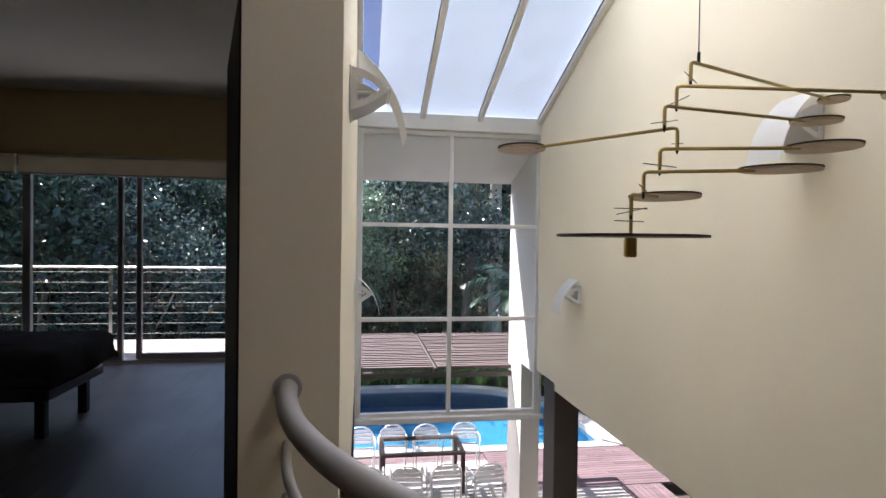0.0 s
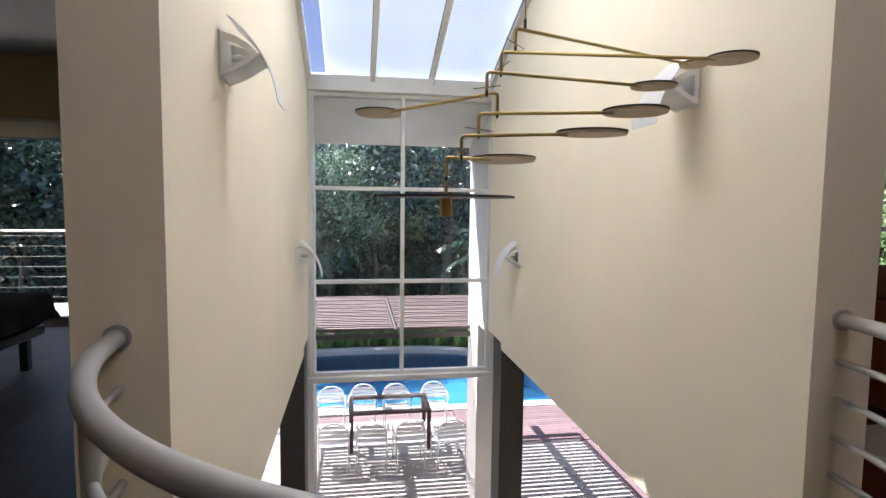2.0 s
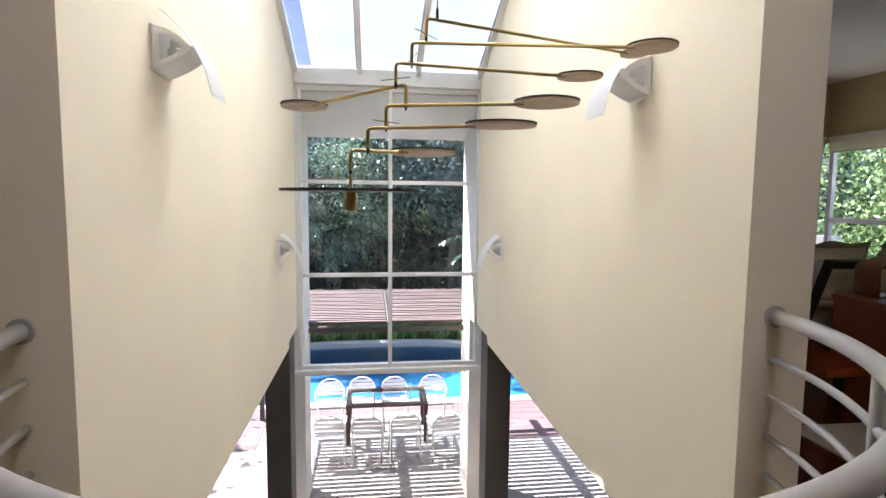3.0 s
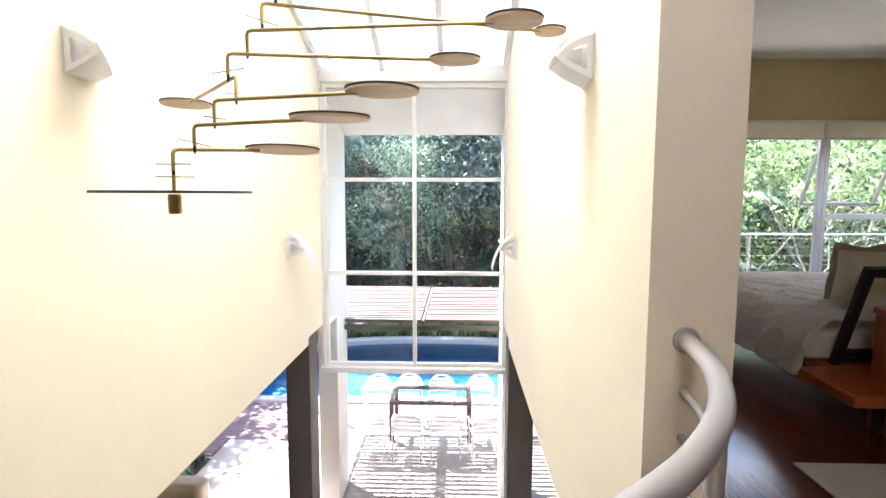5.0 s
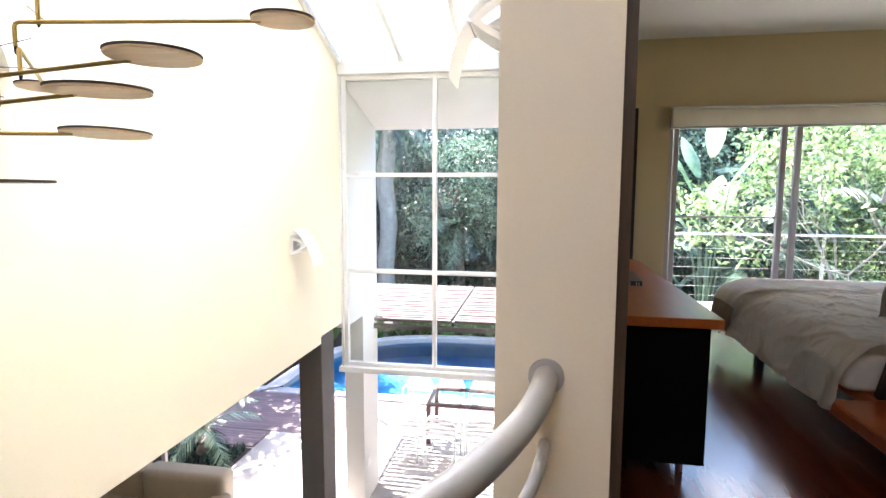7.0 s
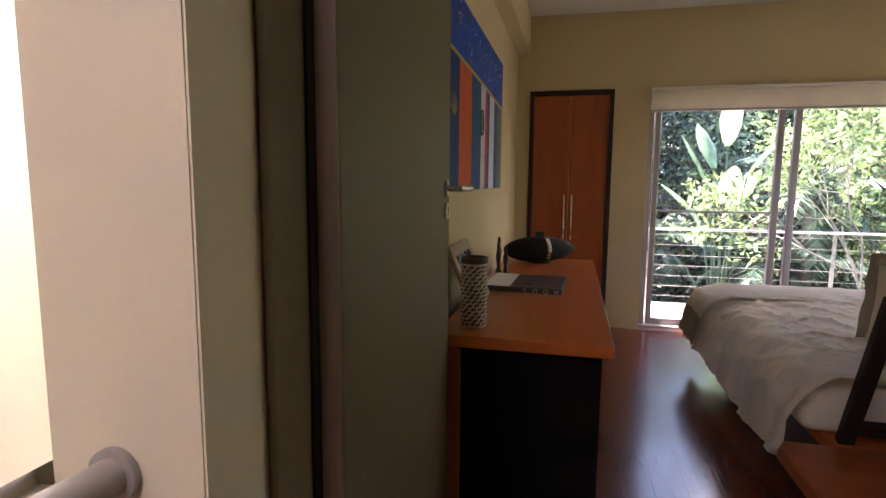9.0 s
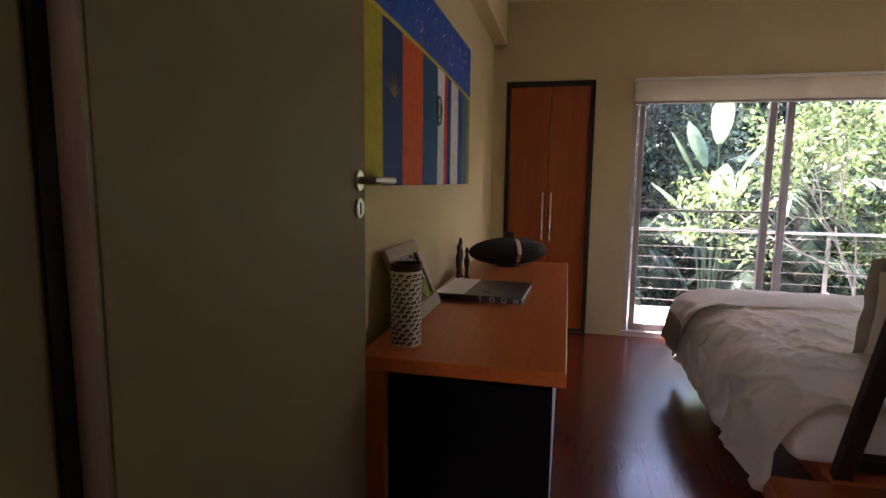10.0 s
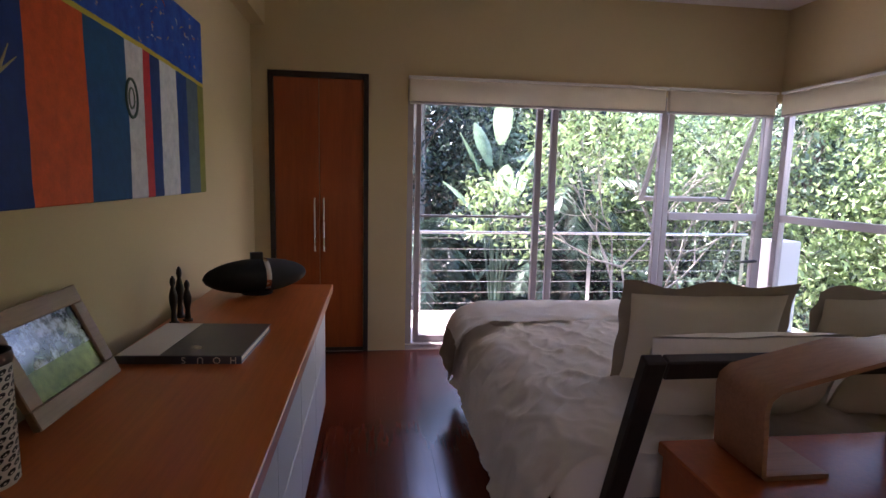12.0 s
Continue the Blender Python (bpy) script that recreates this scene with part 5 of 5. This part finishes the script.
def bistro_chair():
    c = empty("bistro_chair", (0, 0, 0), "polished aluminium bistro chair with slatted seat and hooped back", "chair", "chairs round the terrace table")
    r = 0.0125
    hoop = [(-0.23, 0.20, 0.0), (-0.235, 0.19, 0.42), (-0.235, 0.20, 0.62)]
    hoop += [(-0.235 * math.cos(a), 0.20 + 0.03 * math.sin(a), 0.62 + 0.19 * math.sin(a)) for a in np.linspace(0.2, math.pi - 0.2, 12)]
    hoop += [(0.235, 0.20, 0.62), (0.235, 0.19, 0.42), (0.23, 0.20, 0.0)]
    part("back_frame", tube(hoop, r, 8), CHAIRALU, c, "", 50)
    for s in (-1, 1):
        part("arm", tube([(s * 0.235, 0.20, 0.64), (s * 0.26, 0.05, 0.645), (s * 0.26, -0.16, 0.64), (s * 0.25, -0.215, 0.60), (s * 0.235, -0.22, 0.42), (s * 0.235, -0.24, 0.0)], r, 8), CHAIRALU, c, "", 50)
    part("seat_frame", tube([(-0.22, -0.21, 0.43), (0.22, -0.21, 0.43), (0.22, 0.19, 0.43), (-0.22, 0.19, 0.43)], 0.011, 8, closed=True), CHAIRALU, c, "", 50)
    for k in range(7):
        y = -0.18 + k * 0.057
        part("seat_slat", box(-0.215, 0.215, y - 0.021, y + 0.021, 0.436, 0.442), CHAIRALU, c)
    for z in (0.53, 0.60, 0.67, 0.74):
        part("back_slat", box(-0.17 if z > 0.7 else -0.225, 0.17 if z > 0.7 else 0.225, 0.205, 0.211, z - 0.026, z + 0.026), CHAIRALU, c)
    return c


first = bistro_chair()
first.matrix_basis = pose(0.72, 8.74, FLOOR_LOW, 0, 0, 180)
for x, y, a in ((1.33, 8.70, 176), (1.93, 8.73, 183), (2.58, 8.66, 187), (0.62, 10.08, 2), (1.20, 10.14, -3), (1.83, 10.10, 2), (2.55, 10.14, -6)):
    copy_thing(first, pose(x, y, FLOOR_LOW, 0, 0, a))

sofa = empty("leather_sofa", (-1.98, 5.97, FLOOR_LOW), "beige leather two-seat sofa with its back to the terrace doors", "sofa")
for nm, b in (("base", box(-1.15, 1.15, -0.45, 0.42, 0.08, 0.40, 0.04, seg=3)), ("backrest", box(-1.1, -0.005, 0.18, 0.50, 0.40, 0.86, 0.09, seg=5)), ("backrest", box(0.005, 1.1, 0.18, 0.50, 0.40, 0.86, 0.09, seg=5)),
              ("seat_cushion", box(-0.95, -0.005, -0.47, 0.20, 0.40, 0.52, 0.05, seg=4)), ("seat_cushion", box(0.005, 0.95, -0.47, 0.20, 0.40, 0.52, 0.05, seg=4)),
              ("arm", box(-1.18, -0.955, -0.46, 0.30, 0.40, 0.64, 0.06, seg=4)), ("arm", box(0.955, 1.18, -0.46, 0.30, 0.40, 0.64, 0.06, seg=4))):
    part(nm, b, LEATHER, sofa, "", 60)
for sx in (-1.0, 1.0):
    for sy in (-0.35, 0.35):
        part("foot", box(sx - 0.03, sx + 0.03, sy - 0.03, sy + 0.03, 0, 0.081), BLACKMETAL, sofa)
sliding_doors("window_5", -4.9, 0.26, [(-4.87, 0.05, 0), (-3.1, 0.06, 0.03), (-1.95, 0.06, -0.03)], 6.60, -0.29, [], "white-framed terrace doors slid open", FLOOR_LOW)

# ---------- planting ----------
rng = np.random.default_rng(7)


def leaf_mesh(name, centres, normals_up, size, material, long=1.8):
    """Many small folded leaves, four corners and a crease each."""
    n = len(centres)
    d = rng.normal(size=(n, 3))
    d[:, 2] -= normals_up
    d /= np.linalg.norm(d, axis=1)[:, None]
    s = np.cross(d, rng.normal(size=(n, 3)))
    s /= np.linalg.norm(s, axis=1)[:, None]
    up = np.cross(s, d)
    sz = size * rng.uniform(0.6, 1.35, n)[:, None]
    base, tip = centres, centres + d * sz * long
    mid = centres + d * sz * long * 0.5
    v = np.stack([base, mid + s * sz * 0.42 + up * sz * 0.12, tip, mid - s * sz * 0.42 + up * sz * 0.12], 1).reshape(-1, 3)
    me = bpy.data.meshes.new(name)
    idx = np.arange(n) * 4
    faces = np.concatenate([np.stack([idx, idx + 1, idx + 2], 1), np.stack([idx, idx + 2, idx + 3], 1)])
    me.from_pydata(v.tolist(), [], faces.tolist())
    me.materials.append(material)
    return me


def broad_tree(name, height, radius, leaves, size, material, bark, label, clumps=34, bare=0.35, lean=0.6):
    t = empty(name, (0, 0, 0), label, "tree")
    top = Vector((rng.uniform(-lean, lean), rng.uniform(-lean, lean), height * 0.6))
    trunk = tube([(0, 0, -0.3), (top.x * 0.2, top.y * 0.1, height * 0.2), (top.x * 0.6, top.y * 0.7, height * 0.42), top], [0.035 * height * 0.6, 0.028 * height * 0.6, 0.02 * height * 0.6, 0.011 * height * 0.6], 9)
    cs = []
    for k in range(clumps):
        a, e = rng.uniform(0, 2 * math.pi), rng.uniform(-0.75, 1.0)
        q = radius * rng.uniform(0.45, 1.0)
        c = Vector((q * math.cos(a) * math.sqrt(1 - 0.6 * e * e), q * math.sin(a) * math.sqrt(1 - 0.6 * e * e), height * 0.62 + e * height * bare))
        cs.append(c)
        if k < 16:
            st = Vector((0, 0, height * 0.25)).lerp(top, rng.uniform(0.1, 1.0))
            md = st.lerp(c, 0.5) + Vector(rng.normal(size=3) * 0.15 * radius * 0.4)
            tube([st, md, c], [0.009 * height * 0.6, 0.006 * height * 0.6, 0.002 * height * 0.6], 6, trunk)
    part("trunk", trunk, bark, t, "", 60)
    cc = np.array([c[:] for c in cs])[rng.integers(0, clumps, leaves)]
    spread = rng.normal(size=(leaves, 3)) * np.array([0.185, 0.185, 0.15]) * radius
    crown = new("crown", leaf_mesh("crown", cc + spread, 0.35, size, material))
    crown.parent = t
    return t


kinds = [broad_tree("tree", 9.0, 2.6, 8000, 0.125, LEAF[0], BARK, "dense dark evergreen tree on the slope"),
         broad_tree("tree", 8.0, 2.4, 9000, 0.095, LEAF[1], BARK, "mid-green broadleaf tree on the slope"),
         broad_tree("tree", 10.0, 2.8, 8000, 0.125, LEAF[3], BARK, "glossy blue-green tree on the slope"),
         broad_tree("tree", 6.0, 2.2, 10000, 0.075, LEAF[2], PALEBARK, "bright lime-green tree catching the sun")]
for t in kinds:
    t["group"] = "trees behind the pool"
places = []
for k in range(46):
    if k < 20:
        places.append((-13 + k * 1.45 + rng.uniform(-0.5, 0.5), 18.2 + (k % 3) * 1.9 + rng.uniform(-0.4, 0.4)))
    elif k < 34:
        places.append((-12 + (k - 20) * 2.3 + rng.uniform(-0.6, 0.6), 24.5 + (k % 2) * 2 + rng.uniform(-0.5, 0.5)))
    else:
        places.append((12.5 + (k % 3) * 1.8 + rng.uniform(-0.4, 0.4), 3.0 + (k - 34) * 1.25))
used = set()
for i, (x, y) in enumerate(places):
    kd = int(rng.integers(0, 10))
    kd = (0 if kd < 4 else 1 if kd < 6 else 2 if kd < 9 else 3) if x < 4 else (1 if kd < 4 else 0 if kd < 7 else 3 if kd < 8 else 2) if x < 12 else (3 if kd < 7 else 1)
    m = pose(x, y, ground_z(x, y) - 0.1, 0, 0, float(rng.uniform(0, 360))) @ Matrix.Scale(float(rng.uniform(0.85, 1.15)) * (0.58 if y > 22 and -8 < x < 3 else 0.72 if y > 22 or -6 < x < 2.6 else 1.0), 4)
    if kd not in used:
        used.add(kd)
        kinds[kd].matrix_basis = m
    else:
        copy_thing(kinds[kd], pose(0, 0, 0)).matrix_basis = m
copy_thing(kinds[0], pose(0, 0, 0)).matrix_basis = pose(-7.5, 10.6, -3.2, 0, 0, 40)
copy_thing(kinds[2], pose(0, 0, 0)).matrix_basis = pose(-4.4, 14.2, -3.2, 0, 0, 140) @ Matrix.Scale(0.62, 4)
copy_thing(kinds[0], pose(0, 0, 0)).matrix_basis = pose(-7.2, 12.4, -3.2, 0, 0, 240)
# undergrowth that closes the gaps between the trunks
n = 42000
ux = rng.uniform(-15, 17, n)
uy = rng.uniform(17.0, 27, n)
uz = np.array([ground_z(x, y) for x, y in zip(ux, uy)]) + rng.uniform(0, 1, n) ** 1.5 * (1.4 + 1.2 * np.sin(ux * 1.3) * np.sin(uy * 0.9 + ux * 0.4))
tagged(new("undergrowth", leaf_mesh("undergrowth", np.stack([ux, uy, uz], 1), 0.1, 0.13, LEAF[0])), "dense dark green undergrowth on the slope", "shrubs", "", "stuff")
n = 16000
ux, uy = rng.uniform(9.5, 18, n), rng.uniform(0, 17, n)
uz = np.array([ground_z(x, y) for x, y in zip(ux, uy)]) + rng.uniform(0, 1, n) ** 1.2 * 2.6
tagged(new("undergrowth", leaf_mesh("undergrowth", np.stack([ux, uy, uz], 1), 0.1, 0.13, LEAF[1])), "mid-green shrubs beside the house", "shrubs", "", "stuff")


def blades(name, spots, length, width, count, material, label, category):
    """Clumps of arching strap leaves."""
    verts, faces = [], []
    for x, y, z in spots:
        for k in range(count):
            a, L = rng.uniform(0, 2 * math.pi), length * rng.uniform(0.6, 1.2)
            dx, dy = math.cos(a), math.sin(a)
            out_ = rng.uniform(0.25, 0.8)
            b0 = len(verts)
            for s in range(5):
                q = s / 4
                px, py, pz = x + dx * L * out_ * q, y + dy * L * out_ * q, z + L * (q * 1.25 - q * q * out_ * 0.95)
                w = width * (1 - q) ** 0.6
                verts += [(px - dy * w, py + dx * w, pz), (px + dy * w, py - dx * w, pz)]
            for s in range(4):
                i = b0 + s * 2
                faces.append((i, i + 1, i + 3, i + 2))
    me = bpy.data.meshes.new(name)
    me.from_pydata(verts, [], faces)
    me.materials.append(material)
    return tagged(new(name, me), label, category, "", "stuff")


blades("strap_leaf_border", [(x, 16.15 + 0.35 * (k % 3) - 0.03 * (x - 1.5) ** 2, -3.1) for k, x in enumerate(np.arange(-4.5, 8.0, 0.22))], 1.0, 0.022, 30, GRASSLEAF, "bright strap-leaved border along the pool", "border plants")


def paddle_plant(at, n, h, bl, label, spread=0.9):
    t = empty("banana_plant", at, label, "plant")
    for k in range(n):
        a = k * 2.4 + rng.uniform(-0.3, 0.3)
        L = h * (0.72 + 0.28 * (k + 1) / n) * rng.uniform(0.92, 1.05)
        out_ = spread * rng.uniform(0.2, 1.0)
        d = Vector((math.cos(a), math.sin(a), 0))
        stem = [d * out_ * L * 0.16 * q * q + Vector((0, 0, L * q)) for q in (0, 0.35, 0.7, 1.0)]
        part("stalk", tube(stem, [0.035, 0.03, 0.022, 0.016], 7), LEAF[1], t, "", 60)
        bm = bmesh.new()
        tipdir = (d * out_ + Vector((0, 0, 1.2 - out_ * 0.4))).normalized()
        sidev = d.cross(Vector((0, 0, 1))).normalized()
        rows = []
        bw = bl * 0.15
        for s in range(9):
            q = s / 8
            c = stem[-1] + tipdir * bl * q + Vector((d.x, d.y, -1)) * (q * q * bl * 0.35 * out_)
            w = bw * math.sin(math.pi * (0.06 + 0.92 * q)) ** 0.7
            nz = tipdir.cross(sidev)
            rows.append([bm.verts.new(c + sidev * w * m + nz * abs(m) * w * 0.3 + Vector(rng.normal(size=3) * 0.006)) for m in (-1, -0.5, 0, 0.5, 1)])
        for r0, r1 in zip(rows, rows[1:]):
            for m in range(4):
                bm.faces.new((r0[m], r0[m + 1], r1[m + 1], r1[m]))
        part("leaf", bm, BANANALEAF, t, "", 80)
    return t


paddle_plant((6.12, 12.4, -3.1), 8, 4.9, 1.15, "tall strelitzia with broad pale paddle leaves among the trees", 0.7)


def palm(at, h, r, n, flen, label, bark=None):
    t = empty("palm", at, label, "palm tree")
    pts = [(0.05 * math.sin(k * 1.1), 0.04 * math.cos(k * 0.9), h * k / 14 - (0.3 if k == 0 else 0)) for k in range(15)]
    part("trunk", tube(pts, [r * (1 + 0.10 * (k % 2)) for k in range(15)], 12), bark or BARK, t, "", 20)
    for k in range(n):
        a = k * 2.399
        e = 1.15 - 1.9 * k / n
        d = Vector((math.cos(a), math.sin(a), 0))
        bm = bmesh.new()
        L = flen * rng.uniform(0.85, 1.1)
        spine = []
        p, ang = Vector((0, 0, h)), e
        for s in range(12):
            spine.append(p.copy())
            p = p + (d * math.cos(ang) + Vector((0, 0, math.sin(ang)))) * L / 11
            ang -= 0.13
        tube(spine, [0.018 * (1 - i / 13) for i in range(12)], 5, bm)
        sv = d.cross(Vector((0, 0, 1)))
        for i in range(1, 44):
            q = i / 44 * 11
            i0 = min(int(q), 10)
            c = spine[i0].lerp(spine[i0 + 1], q - i0)
            fw = (spine[i0 + 1] - spine[i0]).normalized()
            ll = L * 0.26 * math.sin(math.pi * min(0.97, 0.12 + i / 50)) ** 0.6
            for s in (-1, 1):
                dirv = (sv * s * 0.9 + fw * 0.6 + Vector((0, 0, -0.35 + rng.normal() * 0.1))).normalized()
                wv2 = fw * 0.012 * flen / 1.5
                bm.faces.new([bm.verts.new(v) for v in (c - wv2, c + wv2, c + dirv * ll * 0.6 + wv2 * 0.8 + Vector((0, 0, -0.01)), c + dirv * ll + Vector((0, 0, -0.06 * ll)))])
        part("frond", bm, LEAF[1] if k % 2 else LEAF[0], t)
    return t


palm((-2.05, 17.4, -3.1), 6.6, 0.26, 22, 2.2, "tall palm with a pale grey trunk behind the pool", PALEBARK)
palm((4.95, 17.5, -3.1), 8.4, 0.19, 20, 2.4, "slender palm with a pale ringed trunk beside the balcony", PALEBARK)
palm((7.6, 14.4, -3.1), 2.6, 0.10, 18, 2.2, "low palm below the balcony")
palm((5.0, 14.6, -3.1), 3.0, 0.10, 20, 2.0, "feathery palm between balcony and trees")
palm((8.4, 14.6, -3.1), 4.2, 0.12, 18, 2.2, "feathery palm among the trees")
palm((0.2, 18.2, -3.1), 3.4, 0.12, 18, 2.0, "low palm among the trees")
palm((-2.45, 8.1, -2.95), 0.5, 0.06, 9, 1.15, "small arching cycad in the planting bed")
structure("bed_planting", box(-3.2, -1.85, 7.75, 8.5, -3.2, FLOOR_LOW + 0.01), SOIL, "dark planting bed let into the terrace")
blades("bed_cover_plants", [(-3.1 + 0.13 * (k % 10), 7.82 + 0.11 * (k // 10), -2.93) for k in range(60)], 0.16, 0.02, 14, LEAF[0], "low dark green ground cover in the bed", "ground cover")
blades("bed_cover_plants", [(5.95 + 0.13 * (k % 5), 6.9 + 0.12 * (k // 5), -2.93) for k in range(60)], 0.22, 0.02, 16, LEAF[1], "low green hedge plants beside the terrace", "ground cover")


def forked_tree(at, label):
    """A pale, openly forked tree with leaf tufts at its tips."""
    t = empty("frangipani_tree", at, label, "tree")
    bm = bmesh.new()
    tips = []
    def grow(p, d, L, r, depth):
        q = p + d * L * 0.5 + Vector(rng.normal(size=3) * 0.04 * L)
        e = p + d * L
        tube([p, q, e], [r, r * 0.85, r * 0.72], 7, bm)
        if depth == 0:
            tips.append(e)
            return
        for k in range(3 if depth > 2 and rng.random() < 0.5 else 2):
            nd = (d + Vector(rng.normal(size=3)) * 0.40 + Vector((0, 0, 0.10))).normalized()
            grow(e, nd, L * rng.uniform(0.66, 0.86), r * 0.68, depth - 1)
    grow(Vector((0, 0, -0.2)), Vector((0.05, -0.05, 1)).normalized(), 1.75, 0.042, 6)
    part("trunk", bm, PALEBARK, t, "", 60)
    cen = np.array([p[:] for p in tips])
    rep = np.repeat(cen, 30, 0) + rng.normal(size=(len(cen) * 30, 3)) * 0.12
    c = new("crown", leaf_mesh("crown", rep, 0.15, 0.066, LEAF[2], 2.1))
    c.parent = t
    return t


forked_tree((8.1, 11.2, -3.1), "openly forked pale-barked tree with lime leaf tufts")
forked_tree((9.8, 11.6, -3.1), "openly forked pale-barked tree with lime leaf tufts")

# ---------- floor boards and deck boards ----------
def boards(parent, x0, x1, y0, y1, z, w, thick, gap, material, along="y", lengths=1.8):
    """Planks side by side, butted at staggered ends."""
    shared = {}
    n = int((x1 - x0) / w) if along == "y" else int((y1 - y0) / w)
    for k in range(n):
        a = (y0 if along == "y" else x0) - rng.uniform(0, lengths * 0.8)
        end = y1 if along == "y" else x1
        start = y0 if along == "y" else x0
        while a < end - 0.02:
            s, e = max(a, start), min(a + lengths, end)
            a += lengths
            if e - s < 0.03:
                continue
            L = round(e - s, 2)
            if L not in shared:
                hw, hl = (w - gap) / 2, (e - s - gap) / 2
                hx, hy = (hw, hl) if along == "y" else (hl, hw)
                bm = bmesh.new()
                c = 0.0005
                lo = [bm.verts.new((sx * hx, sy * hy, -thick)) for sx, sy in ((-1, -1), (1, -1), (1, 1), (-1, 1))]
                md = [bm.verts.new((sx * hx, sy * hy, -c)) for sx, sy in ((-1, -1), (1, -1), (1, 1), (-1, 1))]
                hi = [bm.verts.new((sx * (hx - c), sy * (hy - c), 0)) for sx, sy in ((-1, -1), (1, -1), (1, 1), (-1, 1))]
                bm.faces.new(hi)
                for i in range(4):
                    bm.faces.new((md[i], md[(i + 1) % 4], hi[(i + 1) % 4], hi[i]))
                    bm.faces.new((lo[i], lo[(i + 1) % 4], md[(i + 1) % 4], md[i]))
                o = part("board", bm, material, parent)
                shared[L] = o.data
            else:
                o = new("board", shared[L])
                o.parent = parent
            c2 = (k + 0.5) * w
            px, py = (x0 + c2, (s + e) / 2) if along == "y" else ((s + e) / 2, y0 + c2)
            o.matrix_parent_inverse = Matrix.Identity(4)
            o.matrix_basis = Matrix.Translation((px - parent.location.x, py - parent.location.y, z - parent.location.z))


for nm, x0, x1, y0, y1, w, L, stain, lab in (("floor_boards_east", 2.912, 7.05, -1.39, 6.28, 0.14, 2.6, FLOORWOOD, "glossy dark cherry floor boards of the bedroom"),
                                      ("floor_boards_west", -3.6, 0.268, -1.39, 6.28, 0.16, 2.9, WESTWOOD, "dull dark-stained floor boards of the west room")):
    base = structure(nm, box(x0, x1, y0, y1, -0.0115, -0.009), WENGE, lab)
    boards(base, x0, x1, y0, y1, 0.0, w, 0.008, 0.0004, stain, "y", L)
for nm, x0, x1, y0 in (("floor_boards_deck", 3.06, 9.0, 9.20), ("floor_boards_deck_middle", -0.54, 3.05, 10.56), ("floor_boards_deck_north", -6.0, -0.56, 9.20)):
    base = structure(nm, box(x0, x1, y0, 10.92, -2.974, -2.97), SOIL, "weathered red-brown deck boards along the pool")
    boards(base, x0, x1, y0, 10.93, FLOOR_LOW, 0.095, 0.03, 0.007, DECKWOOD, "x", 3.0)
base = structure("floor_boards_deck_east", box(5.14, 5.9, 6.56, 9.18, -2.975, -2.97), SOIL, "weathered red-brown deck boards beside the terrace")
boards(base, 5.14, 5.9, 6.56, 9.18, FLOOR_LOW, 0.095, 0.03, 0.007, DECKWOOD, "y", 2.6)
base = structure("floor_boards_deck_west", box(-6.0, -1.85, 8.55, 9.18, -2.93, -2.929), SOIL, "weathered red-brown deck boards over the terrace edge")
boards(base, -6.0, -1.85, 8.55, 9.19, FLOOR_LOW + 0.024, 0.095, 0.023, 0.007, DECKWOOD, "x", 2.6)
